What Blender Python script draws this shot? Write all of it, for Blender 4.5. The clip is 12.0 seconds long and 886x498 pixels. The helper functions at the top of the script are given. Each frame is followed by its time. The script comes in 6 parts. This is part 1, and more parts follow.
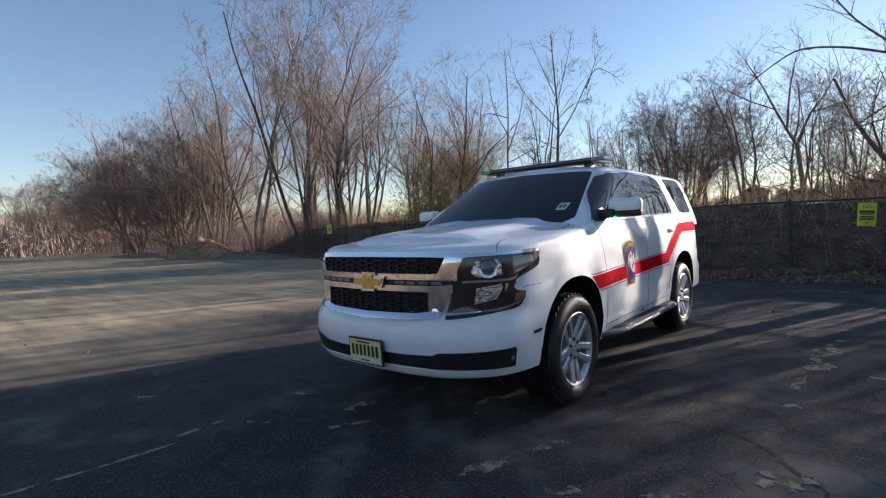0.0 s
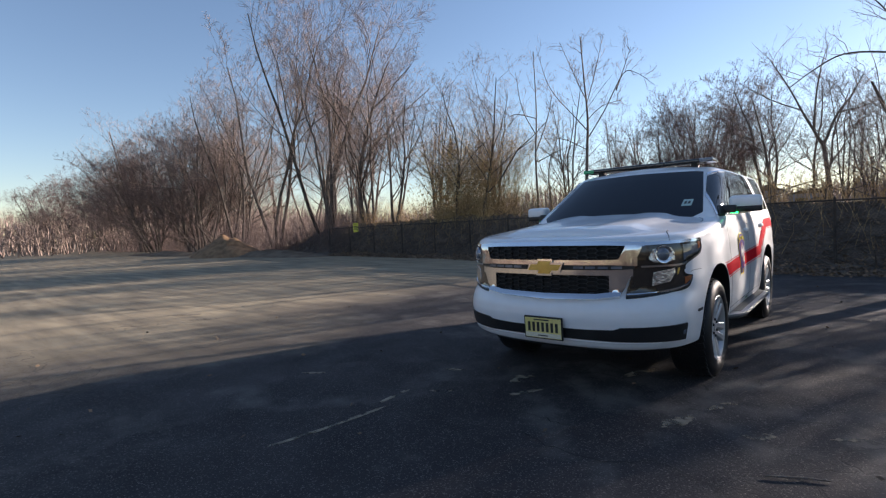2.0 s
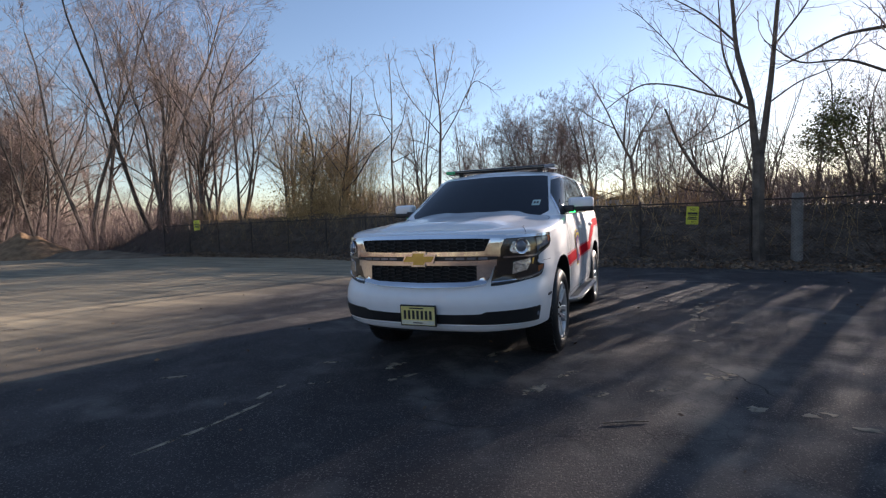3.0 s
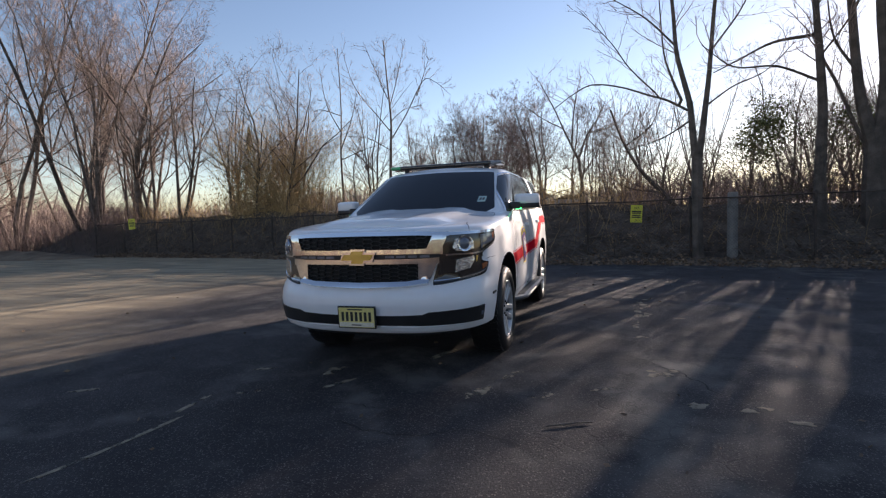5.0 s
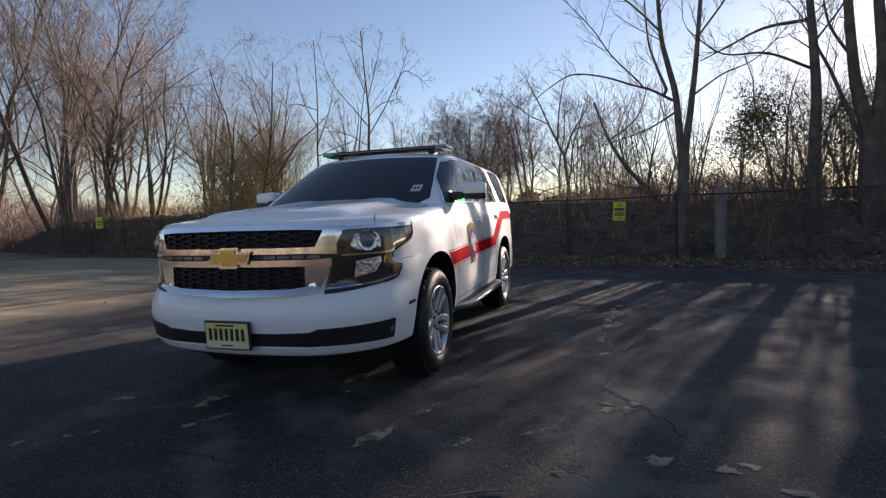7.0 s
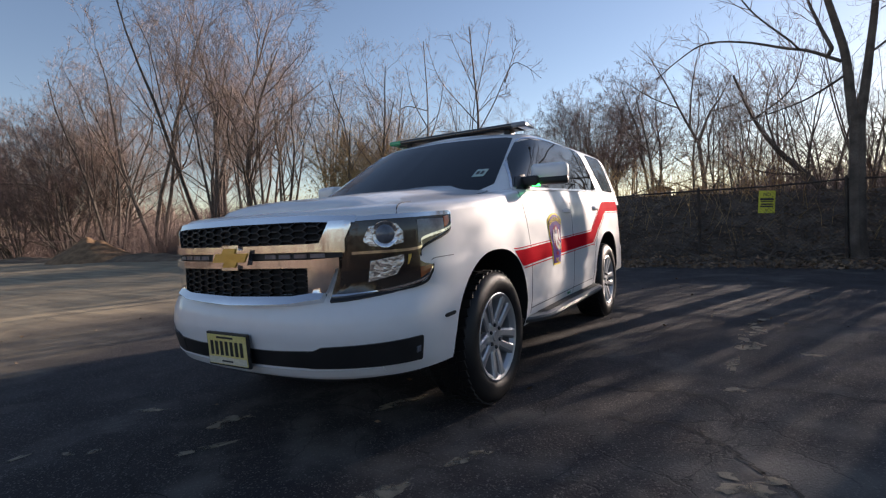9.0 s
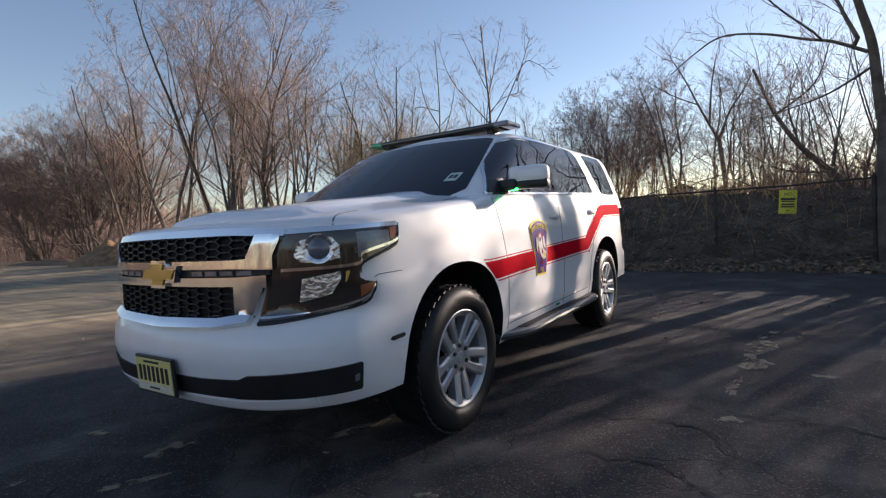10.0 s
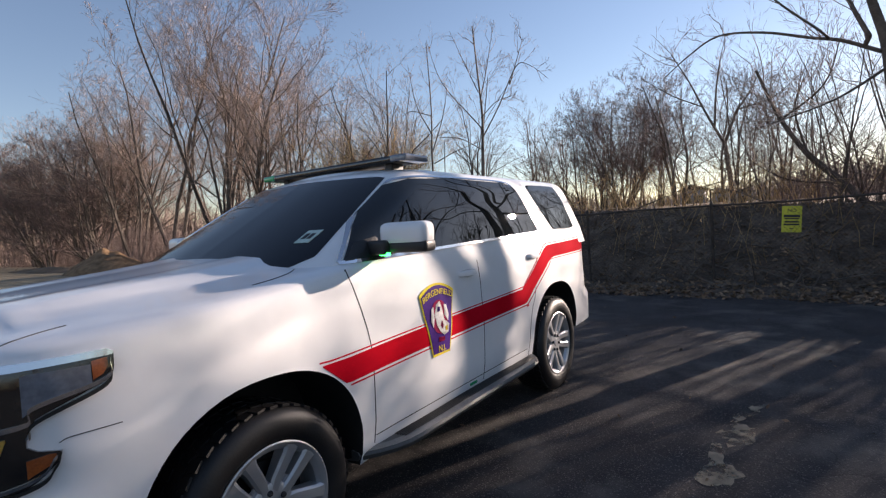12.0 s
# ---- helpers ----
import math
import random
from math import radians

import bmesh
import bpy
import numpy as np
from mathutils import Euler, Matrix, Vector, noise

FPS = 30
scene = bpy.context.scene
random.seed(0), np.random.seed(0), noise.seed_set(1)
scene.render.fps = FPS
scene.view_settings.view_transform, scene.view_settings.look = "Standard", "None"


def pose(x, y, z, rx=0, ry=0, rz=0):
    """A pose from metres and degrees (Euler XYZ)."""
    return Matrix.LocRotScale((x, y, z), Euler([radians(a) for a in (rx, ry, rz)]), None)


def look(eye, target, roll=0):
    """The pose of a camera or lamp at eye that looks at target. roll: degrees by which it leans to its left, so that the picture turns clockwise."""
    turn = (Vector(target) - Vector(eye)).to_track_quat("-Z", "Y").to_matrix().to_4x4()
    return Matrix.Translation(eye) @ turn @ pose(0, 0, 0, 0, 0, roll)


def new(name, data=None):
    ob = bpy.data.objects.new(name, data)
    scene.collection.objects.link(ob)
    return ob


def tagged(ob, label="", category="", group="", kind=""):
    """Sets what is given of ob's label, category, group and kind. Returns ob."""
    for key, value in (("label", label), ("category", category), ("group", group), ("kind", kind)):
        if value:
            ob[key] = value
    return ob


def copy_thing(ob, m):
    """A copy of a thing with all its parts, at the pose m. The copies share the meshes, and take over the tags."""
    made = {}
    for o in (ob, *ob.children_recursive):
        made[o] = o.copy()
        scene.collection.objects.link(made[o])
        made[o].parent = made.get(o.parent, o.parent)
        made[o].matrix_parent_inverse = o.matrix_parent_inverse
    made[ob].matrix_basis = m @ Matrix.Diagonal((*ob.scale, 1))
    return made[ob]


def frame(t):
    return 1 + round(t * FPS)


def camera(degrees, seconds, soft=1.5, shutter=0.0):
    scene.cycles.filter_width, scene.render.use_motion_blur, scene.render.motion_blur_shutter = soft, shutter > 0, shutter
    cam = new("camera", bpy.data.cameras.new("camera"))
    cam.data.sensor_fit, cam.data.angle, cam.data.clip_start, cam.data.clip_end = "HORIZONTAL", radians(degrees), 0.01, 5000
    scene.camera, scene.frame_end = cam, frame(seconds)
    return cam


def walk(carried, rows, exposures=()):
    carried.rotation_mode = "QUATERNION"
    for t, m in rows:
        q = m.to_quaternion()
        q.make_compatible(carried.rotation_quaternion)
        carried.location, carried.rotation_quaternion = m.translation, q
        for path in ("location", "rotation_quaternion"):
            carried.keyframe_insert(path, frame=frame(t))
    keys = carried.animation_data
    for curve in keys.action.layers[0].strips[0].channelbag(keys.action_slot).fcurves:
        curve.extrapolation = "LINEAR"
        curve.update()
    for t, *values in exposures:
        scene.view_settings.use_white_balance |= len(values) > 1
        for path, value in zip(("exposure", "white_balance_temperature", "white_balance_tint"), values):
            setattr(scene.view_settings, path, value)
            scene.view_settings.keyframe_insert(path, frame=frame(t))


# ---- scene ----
cam = camera(83.4, 12.0, soft=1.25)
PATH = [
    (0, (2.544, -3.365, 1.317), (1.27, -1.825, 1.235), -2.4),
    (0.5, (2.383, -3.694, 1.31), (1.099, -2.163, 1.226), -2.3),
    (1, (2.313, -4.044, 1.263), (1.02, -2.52, 1.182), -2.3),
    (1.5, (2.073, -4.358, 1.32), (0.778, -2.836, 1.238), -2.4),
    (2, (1.872, -4.571, 1.318), (0.593, -3.036, 1.234), -2.4),
    (2.5, (1.842, -4.771, 1.279), (0.753, -3.096, 1.186), -2.2),
    (3, (1.805, -4.839, 1.281), (1.027, -3.0, 1.174), -1.9),
    (5, (1.832, -4.627, 1.255), (1.228, -2.724, 1.138), -1.9),
    (5.5, (1.893, -4.373, 1.245), (1.359, -2.449, 1.126), -1.9),
    (6, (2.05, -4.123, 1.244), (1.52, -2.198, 1.124), -1.9),
    (6.5, (2.123, -3.903, 1.202), (1.589, -1.98, 1.083), -2.0),
    (6.7, (2.121, -3.792, 1.186), (1.579, -1.871, 1.068), -1.9),
    (8.3, (2.325, -3.029, 1.141), (1.44, -1.238, 1.036), -2.7),
    (8.5, (2.325, -2.956, 1.117), (1.408, -1.182, 1.017), -2.7),
    (9, (2.262, -2.739, 1.091), (1.236, -1.025, 0.998), -2.9),
    (9.5, (2.291, -2.569, 1.102), (1.219, -0.882, 1.013), -3.1),
    (10, (2.409, -2.322, 1.127), (1.314, -0.65, 1.04), -3.2),
    (10.5, (2.543, -2.038, 1.283), (1.43, -0.378, 1.197), -3.3),
    (11, (2.533, -1.688, 1.416), (1.417, -0.031, 1.327), -3.4),
    (11.5, (2.537, -1.413, 1.472), (1.417, 0.241, 1.385), -3.4),
    (12, (2.649, -1.154, 1.466), (1.514, 0.491, 1.381), -3.5),
]
walk(cam, [(t, look(eye, target, roll)) for t, eye, target, roll in PATH], [(0, 1.28, 5850, 17), (3, 1.32, 6000, 20), (5.5, 1.32, 6250, 22), (6.5, 1.18, 6250, 22), (8.5, 1.12, 6300, 22), (9.5, 1.20, 6300, 21), (10.5, 1.30, 6300, 21), (12, 1.26, 6300, 22)])

# ---- light ----
SUN_AZ, SUN_EL = 23.0, 13.5
world = bpy.data.worlds.new("sky")
scene.world = world
world.use_nodes = True
wn = world.node_tree
sky = wn.nodes.new("ShaderNodeTexSky")
sky.sky_type = "NISHITA"
sky.sun_disc = False
sky.sun_elevation = radians(SUN_EL)
sky.sun_rotation = radians(SUN_AZ)
sky.air_density, sky.dust_density, sky.ozone_density = 1.0, 0.12, 1.0
back = wn.nodes["Background"]
back.inputs["Strength"].default_value = 0.072
wn.links.new(sky.outputs[0], back.inputs[0])

sun = new("sun", bpy.data.lights.new("sun", "SUN"))
sun.data.energy, sun.data.angle, sun.data.color = 5.0, radians(0.53), (1.0, 0.85, 0.66)
SUN_DIR = Vector((math.sin(radians(SUN_AZ)) * math.cos(radians(SUN_EL)), math.cos(radians(SUN_AZ)) * math.cos(radians(SUN_EL)), math.sin(radians(SUN_EL))))
sun.matrix_world = look(SUN_DIR * 120, (0, 0, 0))


# ---- materials ----
def principled(name):
    m = bpy.data.materials.new(name)
    m.use_nodes = True
    return m, m.node_tree.nodes, m.node_tree.links, m.node_tree.nodes["Principled BSDF"]


def mat(name, c1, c2, rough=0.6, metal=0.0, scale=3.0, fine=60.0, bump=0.15, dist=0.004, coat=0.0, rand=0.0, island=0.0, ior=1.45, grain=0.14):
    """Two colours mixed by a broad noise, a fine noise over it for grain, relief and gloss."""
    m, n, l, b = principled(name)
    tc = n.new("ShaderNodeTexCoord")
    big, small = n.new("ShaderNodeTexNoise"), n.new("ShaderNodeTexNoise")
    big.inputs["Scale"].default_value, big.inputs["Detail"].default_value = scale, 5
    small.inputs["Scale"].default_value, small.inputs["Detail"].default_value = fine, 3
    l.new(tc.outputs["Object"], big.inputs["Vector"]), l.new(tc.outputs["Object"], small.inputs["Vector"])
    ramp = n.new("ShaderNodeValToRGB")
    ramp.color_ramp.elements[0].position, ramp.color_ramp.elements[1].position = 0.33, 0.67
    ramp.color_ramp.elements[0].color, ramp.color_ramp.elements[1].color = (*c1, 1), (*c2, 1)
    l.new(big.outputs["Fac"], ramp.inputs[0])
    hsv = n.new("ShaderNodeHueSaturation")
    l.new(ramp.outputs[0], hsv.inputs["Color"])
    val = n.new("ShaderNodeMapRange")
    val.inputs[1].default_value, val.inputs[2].default_value, val.inputs[3].default_value, val.inputs[4].default_value = 0.3, 0.7, 1 - grain, 1 + grain
    l.new(small.outputs["Fac"], val.inputs[0])
    out = val.outputs[0]
    if rand or island:
        src = n.new("ShaderNodeObjectInfo").outputs["Random"] if rand else n.new("ShaderNodeNewGeometry").outputs["Random Per Island"]
        k = rand or island
        r = n.new("ShaderNodeMapRange")
        r.inputs[3].default_value, r.inputs[4].default_value = 1 - k, 1 + k
        l.new(src, r.inputs[0])
        mul = n.new("ShaderNodeMath")
        mul.operation = "MULTIPLY"
        l.new(out, mul.inputs[0]), l.new(r.outputs[0], mul.inputs[1])
        out = mul.outputs[0]
    l.new(out, hsv.inputs["Value"])
    l.new(hsv.outputs[0], b.inputs["Base Color"])
    rr = n.new("ShaderNodeMapRange")
    rr.inputs[3].default_value, rr.inputs[4].default_value = rough * 0.85, min(1, rough * 1.15)
    l.new(big.outputs["Fac"], rr.inputs[0]), l.new(rr.outputs[0], b.inputs["Roughness"])
    b.inputs["Metallic"].default_value, b.inputs["IOR"].default_value = metal, ior
    b.inputs["Coat Weight"].default_value, b.inputs["Coat Roughness"].default_value = coat, 0.03
    if bump:
        bp = n.new("ShaderNodeBump")
        bp.inputs["Strength"].default_value, bp.inputs["Distance"].default_value = bump, dist
        l.new(small.outputs["Fac"], bp.inputs["Height"]), l.new(bp.outputs[0], b.inputs["Normal"])
    return m


def glow(name, colour, strength):
    m, n, l, b = principled(name)
    b.inputs["Base Color"].default_value = (*colour, 1)
    b.inputs["Emission Color"].default_value = (*colour, 1)
    b.inputs["Emission Strength"].default_value = strength
    b.inputs["Roughness"].default_value = 0.2
    return m


def asphalt_material():
    """Worn asphalt: fine aggregate, dusty pale areas, a gritty left side painted sunlit tan."""
    m, n, l, b = principled("worn_asphalt")
    tc = n.new("ShaderNodeTexCoord")
    pos = tc.outputs["Object"]

    def noise_tex(scale, detail=4, stretch=None):
        t = n.new("ShaderNodeTexNoise")
        t.inputs["Scale"].default_value, t.inputs["Detail"].default_value = scale, detail
        if stretch:
            mp = n.new("ShaderNodeMapping")
            mp.inputs["Scale"].default_value = stretch
            mp.inputs["Rotation"].default_value = (0, 0, radians(20))
            l.new(pos, mp.inputs[0]), l.new(mp.outputs[0], t.inputs["Vector"])
        else:
            l.new(pos, t.inputs["Vector"])
        return t.outputs["Fac"]

    def rng(src, a, c, lo=0.0, hi=1.0):
        r = n.new("ShaderNodeMapRange")
        r.inputs[1].default_value, r.inputs[2].default_value, r.inputs[3].default_value, r.inputs[4].default_value = a, c, lo, hi
        l.new(src, r.inputs[0])
        return r.outputs[0]

    def math_node(op, a, c):
        k = n.new("ShaderNodeMath")
        k.operation = op
        for i, v in enumerate((a, c)):
            if isinstance(v, (int, float)):
                k.inputs[i].default_value = v
            else:
                l.new(v, k.inputs[i])
        return k.outputs[0]

    def mix(f, a, c):
        k = n.new("ShaderNodeMix")
        k.data_type = "RGBA"
        for sock, v in ((k.inputs[0], f), (k.inputs[6], a), (k.inputs[7], c)):
            if isinstance(v, tuple):
                sock.default_value = (*v, 1)
            elif isinstance(v, (int, float)):
                sock.default_value = v
            else:
                l.new(v, sock)
        return k.outputs[2]

    sep = n.new("ShaderNodeSeparateXYZ")
    l.new(pos, sep.inputs[0])
    # mask of the sunlit left side, from about the shadow's edge
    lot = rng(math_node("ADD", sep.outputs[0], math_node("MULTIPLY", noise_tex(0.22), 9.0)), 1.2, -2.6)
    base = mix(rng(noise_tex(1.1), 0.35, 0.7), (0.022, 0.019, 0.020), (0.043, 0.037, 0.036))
    stone = n.new("ShaderNodeTexVoronoi")
    stone.inputs["Scale"].default_value = 150
    l.new(pos, stone.inputs["Vector"])
    sp = n.new("ShaderNodeSeparateColor")
    l.new(stone.outputs["Color"], sp.inputs[0])
    base = mix(rng(sp.outputs[0], 0.86, 0.98, 0, 0.8), base, (0.17, 0.15, 0.13))
    worn = rng(math_node("MULTIPLY", noise_tex(2.6, 6), noise_tex(0.6, 3)), 0.26, 0.40, 0, 0.6)
    base = mix(worn, base, (0.15, 0.135, 0.115))
    # warm sunlight painted into the grit's colour; the shaded right stays near black
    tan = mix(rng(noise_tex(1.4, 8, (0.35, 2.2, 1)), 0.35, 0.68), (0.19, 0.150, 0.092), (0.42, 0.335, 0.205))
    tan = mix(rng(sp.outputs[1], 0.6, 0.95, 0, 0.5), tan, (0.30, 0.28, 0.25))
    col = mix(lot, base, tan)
    # fine web of cracks in worn areas
    warp = n.new("ShaderNodeVectorMath")
    warp.operation = "MULTIPLY_ADD"
    wob = n.new("ShaderNodeTexNoise")
    wob.inputs["Scale"].default_value, wob.inputs["Detail"].default_value = 3.0, 6
    l.new(pos, wob.inputs["Vector"]), l.new(wob.outputs["Color"], warp.inputs[0])
    warp.inputs[1].default_value = (0.5, 0.5, 0.0)
    l.new(pos, warp.inputs[2])
    web = n.new("ShaderNodeTexVoronoi")
    web.feature = "DISTANCE_TO_EDGE"
    web.inputs["Scale"].default_value = 2.6
    l.new(warp.outputs[0], web.inputs["Vector"])
    line = math_node("MULTIPLY", rng(web.outputs["Distance"], 0.004, 0.022, 1, 0), rng(noise_tex(0.7, 3), 0.50, 0.58))
    col = mix(math_node("MULTIPLY", line, 0.5), col, (0.012, 0.011, 0.011))
    l.new(col, b.inputs["Base Color"])
    l.new(rng(noise_tex(2.0), 0.3, 0.7, 0.72, 0.95), b.inputs["Roughness"])
    b.inputs["Specular IOR Level"].default_value = 0.35
    grain = math_node("SUBTRACT", math_node("ADD", math_node("MULTIPLY", sp.outputs[2], 0.6), noise_tex(70, 5)), math_node("MULTIPLY", line, 0.5))
    bp = n.new("ShaderNodeBump")
    bp.inputs["Strength"].default_value, bp.inputs["Distance"].default_value = 0.6, 0.006
    l.new(grain, bp.inputs["Height"]), l.new(bp.outputs[0], b.inputs["Normal"])
    return m


M_ASPHALT = asphalt_material()
M_SOIL = mat("dark_mulch_soil", (0.065, 0.049, 0.037), (0.165, 0.128, 0.096), 0.95, scale=2.4, fine=16, bump=1.0, dist=0.10, grain=0.3)
M_EARTH = mat("dry_leafy_earth", (0.12, 0.085, 0.055), (0.24, 0.18, 0.12), 0.95, scale=1.2, fine=24, bump=0.9, dist=0.04)
M_LEAF = mat("dead_leaves", (0.10, 0.065, 0.04), (0.26, 0.18, 0.115), 0.85, scale=2, fine=40, bump=0.2, island=0.5)
M_BARK = mat("grey_brown_bark", (0.062, 0.050, 0.041), (0.15, 0.122, 0.10), 0.9, scale=4, fine=45, bump=0.8, dist=0.02, rand=0.2)
M_TWIG = mat("bare_twigs", (0.22, 0.16, 0.13), (0.34, 0.26, 0.215), 0.85, scale=0.6, fine=30, bump=0, rand=0.25)
M_DARKTWIG = mat("dark_twigs", (0.11, 0.078, 0.07), (0.19, 0.135, 0.12), 0.85, scale=0.6, fine=30, bump=0, rand=0.2)
M_STRAW = mat("straw_brown_stems", (0.32, 0.205, 0.09), (0.48, 0.33, 0.155), 0.85, scale=0.8, fine=30, bump=0, island=0.35)
M_GREEN = mat("dull_green_leaves", (0.05, 0.06, 0.018), (0.13, 0.135, 0.045), 0.7, scale=1, fine=30, bump=0, island=0.5)
M_PAINT = mat("white_car_paint", (0.785, 0.785, 0.79), (0.80, 0.80, 0.80), 0.55, scale=1.2, fine=9, bump=0.0, coat=0.8, grain=0.02)
M_LIP = mat("grey_lower_trim", (0.50, 0.50, 0.51), (0.56, 0.56, 0.57), 0.35, scale=2, fine=50, bump=0.02, grain=0.02)
M_RED = mat("red_reflective_stripe", (0.50, 0.004, 0.013), (0.56, 0.006, 0.018), 0.75, scale=4, fine=200, bump=0.02, ior=1.06)
M_TRIMBLACK = mat("black_plastic", (0.012, 0.012, 0.013), (0.022, 0.022, 0.023), 0.45, scale=5, fine=220, bump=0.12, dist=0.001)
M_SEAM = mat("panel_gap", (0.03, 0.03, 0.032), (0.04, 0.04, 0.042), 0.7, bump=0)
M_WELL = mat("wheel_well_liner", (0.008, 0.008, 0.008), (0.016, 0.015, 0.014), 0.9, scale=5, fine=60, bump=0.3)
M_GLASS = mat("dark_tinted_glass", (0.006, 0.008, 0.009), (0.010, 0.012, 0.014), 0.004, scale=1, fine=4, bump=0, ior=1.52, grain=0.02)
M_SCREEN = mat("dark_windshield_glass", (0.005, 0.007, 0.010), (0.008, 0.010, 0.014), 0.01, scale=1, fine=4, bump=0, ior=1.33, grain=0.02)
M_CHROME = mat("chrome", (0.72, 0.72, 0.73), (0.80, 0.80, 0.80), 0.07, metal=1, scale=2, fine=80, bump=0, grain=0.02)
M_GOLD = mat("gold_enamel", (0.58, 0.36, 0.06), (0.66, 0.43, 0.09), 0.3, metal=0.5, scale=8, fine=300, bump=0.05, dist=0.001, coat=0.8)
M_LENS = mat("smoked_lamp_housing", (0.014, 0.011, 0.010), (0.034, 0.027, 0.022), 0.10, scale=6, fine=60, bump=0, coat=1, grain=0.02)
M_REFL = mat("lamp_reflector", (0.55, 0.55, 0.57), (0.90, 0.90, 0.92), 0.10, metal=0.95, scale=22, fine=42, bump=0.7, dist=0.006)
M_CLEAR = mat("lamp_glass_bowl", (0.10, 0.11, 0.13), (0.2, 0.21, 0.24), 0.05, scale=8, fine=60, bump=0, coat=1)
M_AMBER = mat("amber_reflector", (0.22, 0.05, 0.012), (0.34, 0.085, 0.016), 0.2, scale=20, fine=160, bump=0.3, coat=1)
M_TYRE = mat("tyre_rubber", (0.007, 0.007, 0.008), (0.014, 0.013, 0.013), 0.5, scale=6, fine=120, bump=0.25, dist=0.002)
M_RIM = mat("silver_alloy", (0.40, 0.41, 0.43), (0.50, 0.51, 0.52), 0.44, metal=0.7, scale=5, fine=160, bump=0.03, grain=0.02)
M_RIMDARK = mat("brake_shadow_metal", (0.03, 0.03, 0.032), (0.07, 0.07, 0.07), 0.6, metal=0.6, scale=9, fine=90, bump=0.2)
M_BOARD = mat("running_board_grip", (0.05, 0.05, 0.05), (0.09, 0.088, 0.085), 0.45, scale=4, fine=140, bump=0.4, dist=0.002)
M_BOARDEDGE = mat("brushed_board_edge", (0.16, 0.16, 0.16), (0.26, 0.26, 0.26), 0.42, metal=0.5, scale=4, fine=120, bump=0.1)
M_PLATE = mat("plate_cream_yellow", (0.66, 0.56, 0.17), (0.74, 0.65, 0.28), 0.45, scale=9, fine=120, bump=0.02)
M_PLATEPALE = mat("plate_pale_band", (0.66, 0.62, 0.48), (0.70, 0.66, 0.52), 0.45, scale=9, fine=120, bump=0.02)
M_INK = mat("black_ink", (0.02, 0.02, 0.02), (0.03, 0.03, 0.03), 0.5, bump=0)
M_YELLOW = mat("badge_yellow", (0.72, 0.56, 0.03), (0.78, 0.62, 0.05), 0.4, scale=9, fine=80, bump=0, ior=1.15)
M_PURPLE = mat("badge_violet", (0.06, 0.022, 0.17), (0.09, 0.03, 0.22), 0.4, scale=9, fine=80, bump=0, ior=1.15)
M_BADGERED = mat("badge_red", (0.26, 0.012, 0.06), (0.36, 0.02, 0.09), 0.4, scale=9, fine=80, bump=0, ior=1.15)
M_BADGEWHITE = mat("badge_white", (0.72, 0.68, 0.66), (0.8, 0.77, 0.74), 0.4, scale=30, fine=80, bump=0, ior=1.15)
M_SIGN = mat("yellow_sign_sheet", (0.52, 0.50, 0.03), (0.60, 0.57, 0.05), 0.5, scale=5, fine=40, bump=0.03)
M_GALV = mat("galvanised_steel", (0.20, 0.20, 0.20), (0.30, 0.30, 0.30), 0.5, metal=0.6, scale=4, fine=60, bump=0.1)
M_RUST = mat("rusty_dark_steel", (0.05, 0.04, 0.035), (0.10, 0.08, 0.065), 0.75, metal=0.3, scale=6, fine=70, bump=0.2)
M_POST = mat("weathered_grey_post", (0.16, 0.15, 0.14), (0.26, 0.245, 0.22), 0.9, scale=5, fine=40, bump=0.5, dist=0.01)
M_GREENLENS = mat("green_strobe_lens", (0.02, 0.30, 0.10), (0.03, 0.4, 0.15), 0.15, scale=8, fine=90, bump=0.1, coat=1)
M_GREENLIT = glow("green_strobe_lit", (0.02, 1.0, 0.12), 3.0)
M_STICKER = mat("pale_sticker", (0.42, 0.55, 0.50), (0.52, 0.62, 0.57), 0.5, bump=0)
M_CRACK = mat("crack_tar", (0.014, 0.013, 0.012), (0.026, 0.024, 0.022), 0.9, bump=0.2)
M_SANDSUN = mat("pale_grit_and_sunlight", (0.19, 0.155, 0.11), (0.31, 0.26, 0.185), 0.95, scale=14, fine=160, bump=0.5, dist=0.006)
def broken(m, scale, lo, hi):
    """Lets the ground show through a thin layer in ragged gaps."""
    n, l = m.node_tree.nodes, m.node_tree.links
    tc, t, r = n.new("ShaderNodeTexCoord"), n.new("ShaderNodeTexNoise"), n.new("ShaderNodeMapRange")
    t.inputs["Scale"].default_value, t.inputs["Detail"].default_value = scale, 8
    r.inputs[1].default_value, r.inputs[2].default_value = lo, hi
    l.new(tc.outputs["Object"], t.inputs["Vector"]), l.new(t.outputs["Fac"], r.inputs[0])
    l.new(r.outputs[0], n["Principled BSDF"].inputs["Alpha"])
    return m


broken(M_SANDSUN, 9, 0.40, 0.56)
M_MOUND = mat("wood_chip_heap", (0.17, 0.10, 0.05), (0.33, 0.21, 0.115), 0.95, scale=3, fine=30, bump=0.9, dist=0.06)
M_FAR = mat("far_structure_paint", (0.30, 0.30, 0.32), (0.38, 0.38, 0.40), 0.8, bump=0)


# ---- mesh helpers ----
def finish(me, materials, smooth=None):
    for m in (materials if isinstance(materials, (list, tuple)) else [materials]):
        me.materials.append(m)
    if smooth is not None:
        me.shade_smooth()
        me.set_sharp_from_angle(angle=radians(smooth))
    return me


def put(name, me, parent=None, label="", at=None):
    ob = new(name, me)
    if parent is not None:
        ob.parent = parent
    if at is not None:
        ob.matrix_basis = at
    if label:
        ob["label"] = label
    return ob


